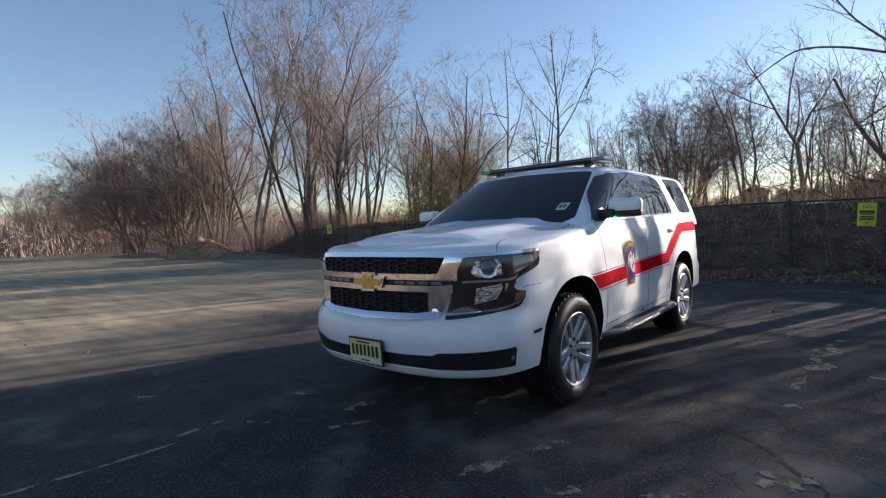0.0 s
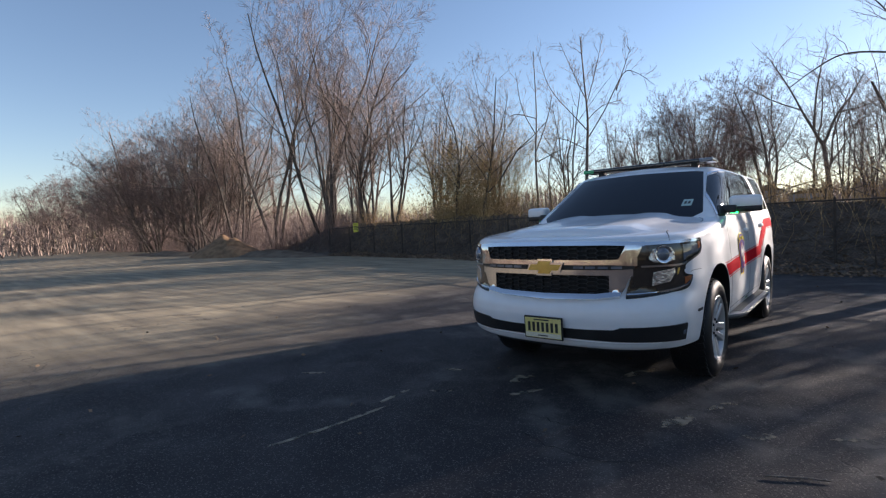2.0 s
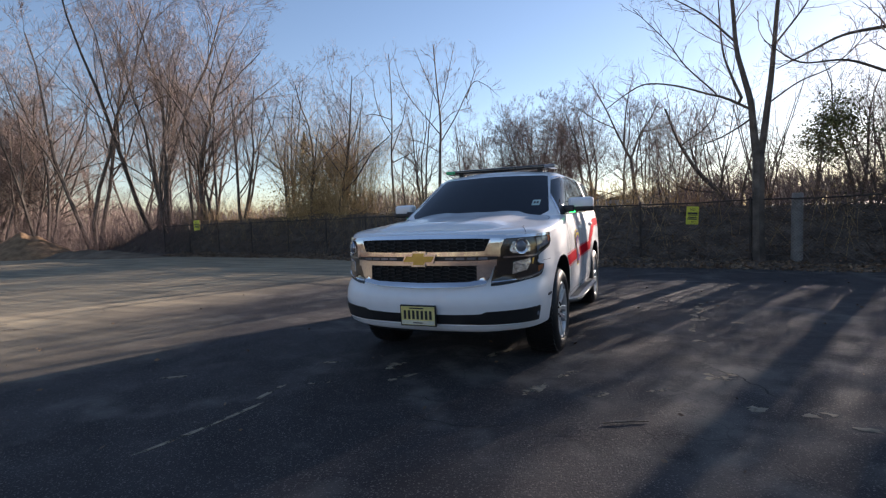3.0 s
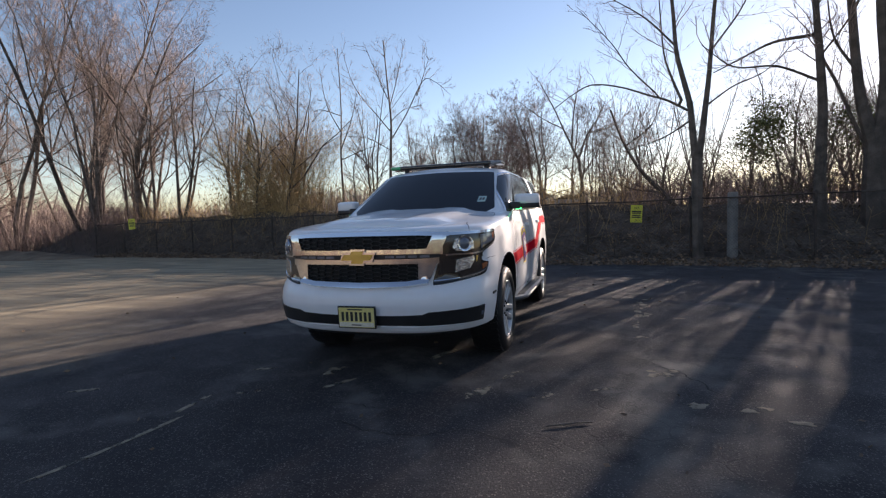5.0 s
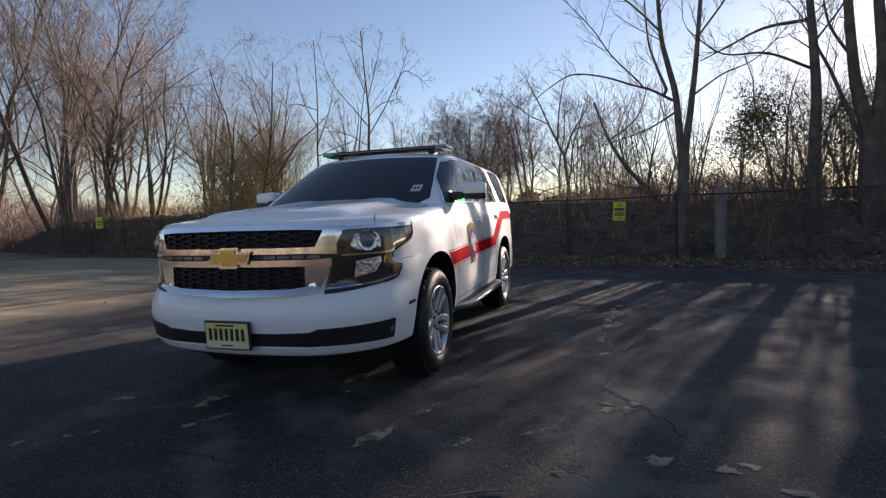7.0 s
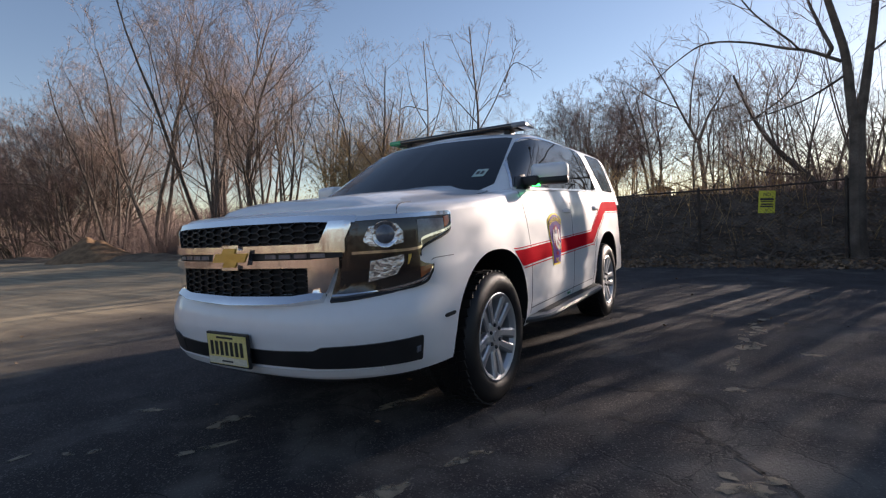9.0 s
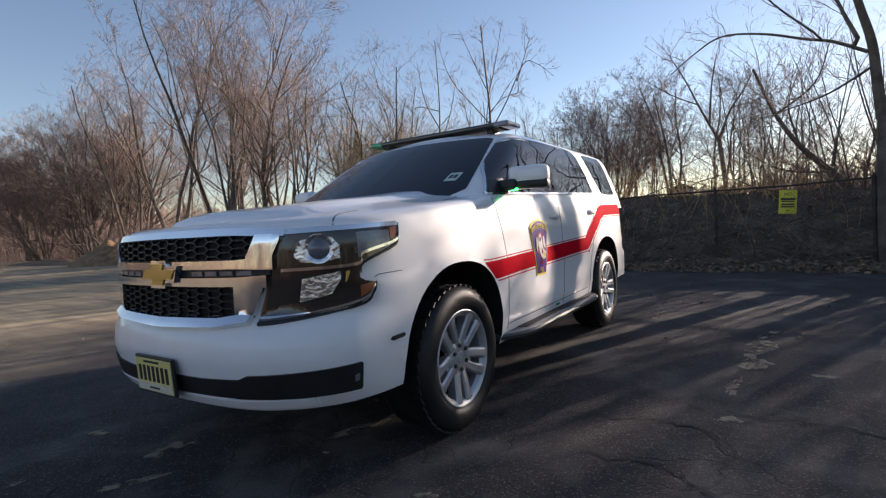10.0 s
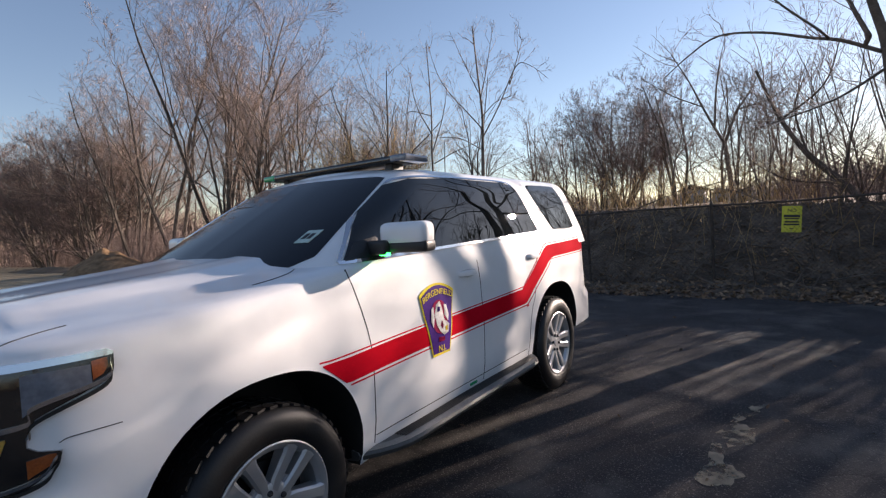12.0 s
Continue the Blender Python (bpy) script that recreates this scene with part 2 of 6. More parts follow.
def part(name, bm, material, parent, label="", smooth=None, at=None):
    me = bpy.data.meshes.new(name)
    bm.to_mesh(me)
    bm.free()
    return put(name, finish(me, material, smooth), parent, label, at)


def raw(name, verts, faces, material, smooth=None):
    """A mesh from arrays of verts and of equal-sided faces."""
    verts, faces = np.asarray(verts, np.float32), np.asarray(faces, np.int32)
    me = bpy.data.meshes.new(name)
    k = faces.shape[1]
    me.vertices.add(len(verts)), me.loops.add(faces.size), me.polygons.add(len(faces))
    me.vertices.foreach_set("co", verts.ravel())
    me.loops.foreach_set("vertex_index", faces.ravel())
    me.polygons.foreach_set("loop_start", np.arange(0, faces.size, k, dtype=np.int32))
    me.update(calc_edges=True)
    return finish(me, material, smooth)


def box(bm, size, at=(0, 0, 0), bevel=0.0, turn=None, segs=2):
    made = bmesh.ops.create_cube(bm, size=1)["verts"]
    m = Matrix.Translation(at) @ (turn or Matrix.Identity(4)) @ Matrix.Diagonal((*size, 1))
    bmesh.ops.transform(bm, matrix=m, verts=made)
    if bevel:
        edges = list({e for v in made for e in v.link_edges})
        bmesh.ops.bevel(bm, geom=edges, offset=bevel, segments=segs, affect="EDGES", profile=0.6)
    return bm


def tube(bm, path, radius, sides=8, cap=True):
    """A round bar along a list of points; radius: one number or one for each point."""
    path = [Vector(p) for p in path]
    rad = radius if isinstance(radius, (list, tuple)) else [radius] * len(path)
    rings = []
    for i, p in enumerate(path):
        d = (path[min(i + 1, len(path) - 1)] - path[max(i - 1, 0)]).normalized()
        a = d.orthogonal().normalized() if abs(d.z) > 0.9 else d.cross(Vector((0, 0, 1))).normalized()
        c = d.cross(a)
        rings.append([bm.verts.new(p + rad[i] * (math.cos(2 * math.pi * k / sides) * a + math.sin(2 * math.pi * k / sides) * c)) for k in range(sides)])
    for r, q in zip(rings, rings[1:]):
        for k in range(sides):
            bm.faces.new((r[k], r[(k + 1) % sides], q[(k + 1) % sides], q[k]))
    if cap:
        bm.faces.new(rings[0][::-1]), bm.faces.new(rings[-1])
    return bm


def revolve(bm, profile, sides=48):
    """A profile of (radius, x) turned about the x axis."""
    rings = [[bm.verts.new((x, r * math.cos(2 * math.pi * k / sides), r * math.sin(2 * math.pi * k / sides))) for k in range(sides)] for r, x in profile]
    for r, q in zip(rings, rings[1:]):
        for k in range(sides):
            bm.faces.new((r[k], r[(k + 1) % sides], q[(k + 1) % sides], q[k]))
    return bm


def prisms(p0, p1, r0, r1, sides):
    """Tapered bars as arrays: verts and quads."""
    d = p1 - p0
    d = d / np.maximum(np.linalg.norm(d, axis=1, keepdims=True), 1e-6)
    ref = np.where(np.abs(d[:, 2:3]) > 0.9, np.array([[1.0, 0, 0]]), np.array([[0, 0, 1.0]]))
    a = np.cross(d, ref)
    a /= np.linalg.norm(a, axis=1, keepdims=True)
    c = np.cross(d, a)
    ang = np.arange(sides) * 2 * np.pi / sides
    ring = np.cos(ang)[None, :, None] * a[:, None, :] + np.sin(ang)[None, :, None] * c[:, None, :]
    v = np.concatenate([p0[:, None] + r0[:, None, None] * ring, p1[:, None] + r1[:, None, None] * ring], axis=1)
    base = (np.arange(len(p0)) * 2 * sides)[:, None, None]
    k = np.arange(sides)
    quad = np.stack([k, (k + 1) % sides, sides + (k + 1) % sides, sides + k], axis=1)[None]
    return v.reshape(-1, 3), (base + quad).reshape(-1, 4)


def ribbons(p0, p1, r0, r1, rng_):
    """Thin four-sided slips for the finest twigs, turned at random about their length."""
    d = p1 - p0
    a = np.cross(d, rng_.normal(size=d.shape))
    a /= np.maximum(np.linalg.norm(a, axis=1, keepdims=True), 1e-9)
    v = np.stack([p0 - a * r0[:, None], p0 + a * r0[:, None], p1 + a * r1[:, None], p1 - a * r1[:, None]], axis=1)
    return v.reshape(-1, 3), np.arange(4 * len(p0)).reshape(-1, 4)


def cards(centres, size, rng_, flat=1.0):
    """Small bent four-sided leaves at the centres, turned at random."""
    k = len(centres)
    a = rng_.normal(size=(k, 3))
    a[:, 2] *= flat
    a /= np.linalg.norm(a, axis=1, keepdims=True)
    b = np.cross(a, rng_.normal(size=(k, 3)) * np.array([1 - flat + 0.05, 1 - flat + 0.05, 1.0]) if flat < 1 else rng_.normal(size=(k, 3)))
    b /= np.maximum(np.linalg.norm(b, axis=1, keepdims=True), 1e-6)
    s = (size * rng_.uniform(0.6, 1.3, k))[:, None]
    v = np.stack([centres - a * s, centres + b * s * 0.5, centres + a * s, centres - b * s * 0.5], axis=1)
    return v.reshape(-1, 3), np.arange(4 * k).reshape(-1, 4)


# ---- ground, bank, fence ----
def base_line(x):
    """Where the lot ends and the foot of the bank begins."""
    return float(np.interp(x, [-60, -27, -20, -12, -6, 0, 3, 5, 8, 30], [16.0, 14.2, 12.9, 11.8, 9.7, 8.4, 8.2, 7.7, 7.1, 6.0]))


def hill(x, y):
    """Height of the earth behind the lot."""
    d = y - base_line(x)
    if d <= 0:
        return -0.02
    fade = float(np.interp(x, [-32, -30, -27], [0.0, 0.5, 1.0]))
    top = float(np.interp(x, [-25, -12, 0, 6, 14], [1.75, 1.85, 1.6, 1.35, 1.3])) * fade
    rise = float(np.interp(d, [0, 1.3, 1.6, 3.4, 60], [0.0, 0.10 * fade, 0.28 * fade, top, top + 0.8 * fade]))
    n = noise.noise((x * 0.5, y * 0.5, 0)) * 0.14 + noise.noise((x * 1.9, y * 1.9, 3)) * 0.07
    return rise + n * min(1, d / 1.5) * (0.35 + 0.65 * fade)


def grid_sheet(name, xs, ys, fn, material):
    v = [(x, y, fn(x, y)) for y in ys for x in xs]
    w = len(xs)
    f = [(j * w + i, j * w + i + 1, (j + 1) * w + i + 1, (j + 1) * w + i) for j in range(len(ys) - 1) for i in range(w - 1)]
    return put(name, raw(name, v, f, material, 60))


def lot_height(x, y):
    r = math.hypot(x, y)
    return 0.012 * noise.noise((x * 0.35, y * 0.35, 7)) * min(1, max(0, (r - 7) / 6))


xs = np.concatenate([[-2500, -900, -300, -140], np.arange(-90, 41, 2.0), [60, 140, 300, 900, 2500]])
ys = np.concatenate([[-2500, -900, -300, -100, -50, -30], np.arange(-20, 41, 2.0), [60, 140, 300, 900, 2500]])
tagged(grid_sheet("ground", xs, ys, lot_height, M_ASPHALT), "worn grey asphalt lot with cracks, gritty left side painted sunlit tan", "ground", kind="structure")


def bank_sheet(name, u0, u1, step, depths, material, label):
    us = np.arange(u0, u1 + 0.01, step)
    v, f = [], []
    for d in depths:
        for x in us:
            y = base_line(x) + d
            v.append((x, y, hill(x, y)))
    w = len(us)
    for j in range(len(depths) - 1):
        for i in range(w - 1):
            f.append((j * w + i, j * w + i + 1, (j + 1) * w + i + 1, (j + 1) * w + i))
    return tagged(put(name, raw(name, v, f, material, 70)), label, "ground", kind="structure")


bank_sheet("earth_bank", -60, 40, 0.25, [0.0, 0.3, 0.7, 1.0, 1.3, 1.6, 1.9, 2.2, 2.5, 2.8, 3.1, 3.4, 3.8], M_SOIL, "dark bank of mulch and soil behind the fence")
bank_sheet("wood_floor", -90, 60, 1.0, [3.8, 5, 7, 10, 14, 19, 25, 35, 60], M_EARTH, "leaf-strewn earth under the bare trees")


# ---- the car's surfaces ----
def spline(pts, per=8):
    p = np.array(pts, float)
    p = np.vstack([2 * p[0] - p[1], p, 2 * p[-1] - p[-2]])
    out = []
    for i in range(1, len(p) - 2):
        for k in range(per):
            t = k / per
            out.append(0.5 * (2 * p[i] + (p[i + 1] - p[i - 1]) * t + (2 * p[i - 1] - 5 * p[i] + 4 * p[i + 1] - p[i + 2]) * t * t + (3 * p[i] - p[i - 1] - 3 * p[i + 1] + p[i + 2]) * t ** 3))
    out.append(p[-2])
    return np.array(out)


def step01(v, a, b):
    t = np.clip((v - a) / (b - a), 0, 1)
    return t * t * (3 - 2 * t)


# half outline of the lower body, nose to tail
PLAN = spline([(0, -1.105), (0.3, -1.09), (0.55, -1.045), (0.74, -0.955), (0.87, -0.835), (0.945, -0.69), (0.985, -0.5), (1.0, -0.25), (1.005, 0.05), (1.0, 0.4), (0.985, 0.8), (0.98, 1.3), (0.98, 1.9), (0.985, 2.4), (1.0, 2.85), (0.995, 3.3), (0.975, 3.7), (0.915, 3.98), (0.72, 4.12), (0.36, 4.165), (0, 4.17)])
PLAN[0, 0] = PLAN[-1, 0] = 0
TAN = np.gradient(PLAN, axis=0)
TAN /= np.linalg.norm(TAN, axis=1, keepdims=True)
NRM = np.stack([TAN[:, 1], -TAN[:, 0]], axis=1)
WF = 1 - step01(PLAN[:, 1], -0.95, -0.45)
WR = step01(PLAN[:, 1], 3.6, 4.05)
Z_BOT = np.interp(PLAN[:, 1], [-1.1, -0.9, -0.5, 0.5, 2.4, 3.4, 4.2], [0.37, 0.385, 0.40, 0.36, 0.37, 0.45, 0.45])
Z_TOP = np.interp(PLAN[:, 1], [-1.1, -0.6, 0, 0.5, 1.0, 2.0, 4.2], [1.165, 1.185, 1.235, 1.29, 1.325, 1.36, 1.385])


def lower(i, z):
    """The lower body at the outline's index i (may be fractional) and height z: a point."""
    k = np.arange(len(PLAN))
    x, y, nx, ny, wf, wr = (np.interp(i, k, a) for a in (PLAN[:, 0], PLAN[:, 1], NRM[:, 0], NRM[:, 1], WF, WR))
    df = np.interp(z, [0.33, 0.40, 0.45, 0.52, 0.60, 0.68, 0.74, 0.79, 1.0, 1.12, 1.2], [-0.10, -0.03, 0.0, 0.015, 0.03, 0.02, -0.005, -0.045, -0.05, -0.055, -0.085])
    ds = np.interp(z, [0.33, 0.42, 0.55, 0.75, 0.88, 0.96, 1.1, 1.22, 1.32, 1.40], [-0.06, -0.025, -0.004, 0.004, 0.006, -0.002, -0.008, -0.022, -0.045, -0.075])
    dr = np.interp(z, [0.33, 0.45, 0.72, 0.78, 1.2, 1.4], [-0.08, 0.0, 0.0, -0.04, -0.05, -0.08])
    d = wf * df + wr * dr + (1 - wf - wr) * ds
    return Vector((x + nx * d, y + ny * d, z))


def green(i, z):
    """The cabin above the belt line, at its own outline's index i and height z."""
    w = np.interp(z, [1.24, 1.33, 1.40, 1.60, 1.74, 1.79, 1.825, 1.848, 1.862], [0.955, 0.935, 0.915, 0.862, 0.818, 0.795, 0.765, 0.725, 0.66])
    yf = np.interp(z, [1.24, 1.40, 1.80, 1.83, 1.862], [0.10, 0.37, 1.05, 1.11, 1.22])
    yr = np.interp(z, [1.24, 1.40, 1.80, 1.84, 1.862], [4.10, 4.08, 3.90, 3.86, 3.78])
    k = np.arange(len(CABIN))
    x = np.interp(i, k, CABIN[:, 0]) * w
    y0, y1 = np.interp(i, k, CABIN[:, 1]), np.interp(i, k, CABIN[:, 2])
    return Vector((x, (yf + y0) * (1 - y1) + (yr + y0) * y1, z))


# x share, offset in y, share of the rear
CABIN = spline([(0, 0, 0), (0.3, 0.012, 0), (0.6, 0.055, 0), (0.82, 0.125, 0), (0.925, 0.20, 0), (0.975, 0.32, 0.0), (0.99, 0.40, 0.05), (1.0, 0.25, 0.25), (1.0, 0.1, 0.5), (1.0, -0.05, 0.75), (0.99, -0.2, 0.94), (0.97, -0.16, 1.0), (0.90, -0.07, 1), (0.7, -0.015, 1), (0.35, 0, 1), (0, 0, 1)])
CABIN[0, 0] = CABIN[-1, 0] = 0


def find(surf, axis, value, z, lo, hi):
    """The index at which the surface passes x (axis 0) or y (axis 1) = value at height z."""
    for _ in range(18):
        mid = (lo + hi) / 2
        if surf(mid, z)[axis] < value:
            lo = mid
        else:
            hi = mid
    return (lo + hi) / 2


def normal(surf, i, z):
    a = surf(i + 0.25, z) - surf(i - 0.25, z)
    b = surf(i, z + 0.01) - surf(i, z - 0.01)
    n = a.cross(b)
    return n.normalized() if n.length > 1e-9 else Vector((0, -1, 0))


def on_side(surf, y, z, off=0.0):
    i = find(surf, 1, y, z, 20 if surf is lower else 26, 140 if surf is lower else 90)
    return surf(i, z) + normal(surf, i, z) * off


def on_front(surf, x, z, off=0.0):
    i = find(surf, 0, abs(x), z, 0.0, 40 if surf is lower else 36)
    p, n = surf(i, z), normal(surf, max(i, 0.3), z)
    q = p + n * off
    if abs(x) < 0.004:
        q.x = abs(x)
    return Vector((math.copysign(q.x, x), q.y, q.z))


def side_of(surf):
    return lambda y, z, off: on_side(surf, y, z, off)


def front_of(surf):
    return lambda x, z, off: on_front(surf, x, z, off)


def wrap(i, z, off):
    """By the outline's index: for what runs round the nose's corner."""
    return lower(i, z) + normal(lower, i, z) * off


def patch(bm, where, columns, off=0.004, thick=0.012, cols=24, rows=6, mirror=False):
    """A shell that lies on a surface. columns: (along, low, high) in order; straight in between."""
    a = np.array(columns, float)
    u = np.unique(np.concatenate([np.linspace(a[0, 0], a[-1, 0], cols), a[:, 0]]))
    keep = [u[0]]
    for v in u[1:]:
        if v - keep[-1] > 1e-4:
            keep.append(v)
    u = np.array(keep)
    lo, hi = np.interp(u, a[:, 0], a[:, 1]), np.interp(u, a[:, 0], a[:, 2])
    hi = np.maximum(hi, lo + 0.0006)
    s = Matrix.Diagonal((-1, 1, 1)) if mirror else Matrix.Identity(3)
    g = [[bm.verts.new(s @ where(x, l + (h - l) * j / rows, off)) for j in range(rows + 1)] for x, l, h in zip(u, lo, hi)]
    q = {}
    edge = [(c, 0) for c in range(len(u))] + [(len(u) - 1, j) for j in range(1, rows + 1)] + [(c, rows) for c in range(len(u) - 2, -1, -1)] + [(0, j) for j in range(rows - 1, 0, -1)]
    for c, j in edge:
        x, l, h = u[c], lo[c], hi[c]
        q[c, j] = bm.verts.new(s @ where(x, l + (h - l) * j / rows, off - thick))
    def face(*vs):
        bm.faces.new(vs)
    for c in range(len(u) - 1):
        for j in range(rows):
            face(g[c][j], g[c + 1][j], g[c + 1][j + 1], g[c][j + 1])
    for (c, j), (d, k) in zip(edge, edge[1:] + edge[:1]):
        face(g[d][k], g[c][j], q[c, j], q[d, k])
    bmesh.ops.recalc_face_normals(bm, faces=bm.faces[:])
    return bm


def strip(bm, where, points, width, off=0.003, thick=0.004, per=6, mirror=False):
    """A narrow band along points on a surface."""
    pts = spline(points, per) if len(points) > 2 else np.linspace(points[0], points[1], per + 1)
    t = np.gradient(pts, axis=0)
    t /= np.linalg.norm(t, axis=1, keepdims=True)
    n = np.stack([-t[:, 1], t[:, 0]], axis=1) * width / 2
    s = Matrix.Diagonal((-1, 1, 1)) if mirror else Matrix.Identity(3)
    rows = []
    for p, d in zip(pts, n):
        rows.append([bm.verts.new(s @ where(*(p + d), off - thick)), bm.verts.new(s @ where(*(p + d), off)), bm.verts.new(s @ where(*(p - d), off)), bm.verts.new(s @ where(*(p - d), off - thick))])
    for a, b in zip(rows, rows[1:]):
        for k in range(3):
            bm.faces.new((a[k], a[k + 1], b[k + 1], b[k]))
    bm.faces.new(rows[0]), bm.faces.new(rows[-1][::-1])
    bmesh.ops.recalc_face_normals(bm, faces=bm.faces[:])
    return bm


def shell(rings, crown, top_cols=10, dome=None):
    """A closed body from half rings, mirrored; the last ring is bridged across, bowed up by crown."""
    n = len(rings[0])
    v, f = [], []
    loop = [(k, 1) for k in range(n)] + [(k, -1) for k in range(n - 2, 0, -1)]
    m = len(loop)
    for ring in rings:
        for k, s in loop:
            v.append((ring[k][0] * s, ring[k][1], ring[k][2]))
    for r in range(len(rings) - 1):
        for k in range(m):
            f.append((r * m + k, r * m + (k + 1) % m, (r + 1) * m + (k + 1) % m, (r + 1) * m + k))
    last = (len(rings) - 1) * m

    def bridge(start, ring, up):
        idx = []
        for k in range(n):
            right, left = start + k, start + (m - k) % m
            if k in (0, n - 1):
                idx.append([right] * (top_cols + 1))
                continue
            row = [right]
            for c in range(1, top_cols):
                t = 1 - 2 * c / top_cols
                x, y, z = ring[k]
                extra = up * (1 - t * t) * min(1.0, abs(x) / 0.5)
                if dome and up:
                    extra += dome(x * t, y)
                v.append((x * t, y, z + extra))
                row.append(len(v) - 1)
            idx.append(row + [left])
        for k in range(n - 1):
            for c in range(top_cols):
                q = [idx[k][c], idx[k + 1][c], idx[k + 1][c + 1], idx[k][c + 1]]
                q = list(dict.fromkeys(q))
                if len(q) >= 3:
                    f.append(tuple(q if up else q[::-1]))
    bridge(last, rings[-1], crown)
    bridge(0, rings[0], 0)
    me = bpy.data.meshes.new("shell")
    me.from_pydata(v, [], f)
    bm = bmesh.new()
    bm.from_mesh(me)
    bpy.data.meshes.remove(me)
    bmesh.ops.recalc_face_normals(bm, faces=bm.faces[:])
    return bm


def hood_dome(x, y):
    a = abs(x)
    fade = float(step01(y, -1.0, -0.55) * (1 - step01(y, 0.35, 0.6)))
    return 0.022 * float(1 - step01(a, 0.50, 0.60)) * fade - 0.014 * float(1 - step01(a, 0.20, 0.34)) * fade


suv = tagged(new("suv"), "white fire department SUV with a red stripe parked on asphalt", "car")

# lower body with hood
rings = []
idx = range(len(PLAN))
for v_ in np.linspace(0, 1, 30):
    rings.append([lower(i, Z_BOT[i] + (Z_TOP[i] - Z_BOT[i]) * v_) for i in idx])
for inset, up in ((0.012, 0.014), (0.035, 0.026), (0.075, 0.034), (0.14, 0.041), (0.22, 0.048)):
    ring = []
    for i in idx:
        p = lower(i, Z_TOP[i])
        ring.append((max(0.0, p.x - NRM[i, 0] * inset), p.y - NRM[i, 1] * inset, p.z + up))
    rings.append(ring)
body = part("body", shell(rings, 0.05, 24, hood_dome), [M_PAINT, M_WELL], suv, "glossy white painted body")

cutters = []
for side in (1, -1):
    for yc, zc, r in ((0.0, 0.43, 0.505), (2.946, 0.45, 0.49)):
        bm = bmesh.new()
        rings_ = []
        for x in (0.60, 1.25):
            ring = []
            for k in range(56):
                a = 2 * math.pi * k / 56
                c, s_ = math.cos(a), math.sin(a)
                e = 0.88
                ring.append(bm.verts.new((side * x, yc + r * math.copysign(abs(c) ** e, c), zc + r * math.copysign(abs(s_) ** e, s_) * (1.0 if s_ > 0 else 1.3))))
            rings_.append(ring)
        for k in range(56):
            bm.faces.new((rings_[0][k], rings_[0][(k + 1) % 56], rings_[1][(k + 1) % 56], rings_[1][k]))
        bm.faces.new(rings_[0]), bm.faces.new(rings_[1][::-1])
        for fc in bm.faces:
            fc.material_index = 1
        bmesh.ops.recalc_face_normals(bm, faces=bm.faces[:])
        cut = part("cut", bm, [M_PAINT, M_WELL], None)
        cutters.append(cut)
        mod = body.modifiers.new("arch", "BOOLEAN")
        mod.operation, mod.object, mod.solver = "DIFFERENCE", cut, "EXACT"
bpy.context.view_layer.update()
carved = bpy.data.meshes.new_from_object(body.evaluated_get(bpy.context.evaluated_depsgraph_get()))
body.modifiers.clear()
body.data = carved
carved.shade_smooth()
carved.set_sharp_from_angle(angle=radians(38))
for cut in cutters:
    bpy.data.objects.remove(cut)

# cabin
rings = [[green(i, z) for i in range(len(CABIN))] for z in (1.24, 1.28, 1.33, 1.40, 1.47, 1.54, 1.60, 1.67, 1.74, 1.79, 1.81, 1.825, 1.838, 1.848, 1.856, 1.862)]
part("cabin", shell(rings, 0.032, 16), M_PAINT, suv, "white roof and pillars", smooth=40)


# ---- glass ----
def pane(name, where, columns, label="", off=0.006, mirror=False, parent=None, mtl=None, **kw):
    return part(name, patch(bmesh.new(), where, columns, off, 0.016, mirror=mirror, **{'rows': 14, 'cols': 36, **kw}), mtl or M_GLASS, parent or suv, label, smooth=30)


SIDE, NOSE, CAB, SCREEN = side_of(lower), front_of(lower), side_of(green), front_of(green)

# windshield, wide at the foot
part("windshield", patch(bmesh.new(), SCREEN, [(-0.79, 1.365, 1.375), (-0.73, 1.325, 1.565), (-0.655, 1.30, 1.79), (-0.60, 1.285, 1.80), (0, 1.265, 1.815), (0.60, 1.285, 1.80), (0.655, 1.30, 1.79), (0.73, 1.325, 1.565), (0.79, 1.365, 1.375)], 0.003, 0.012, cols=40, rows=12), M_SCREEN, suv, "dark tinted windshield", smooth=40)
pane("inspection_sticker", SCREEN, [(0.60, 1.43, 1.49), (0.68, 1.43, 1.49)], "pale green window sticker", off=0.006, mtl=M_STICKER, cols=3, rows=2)

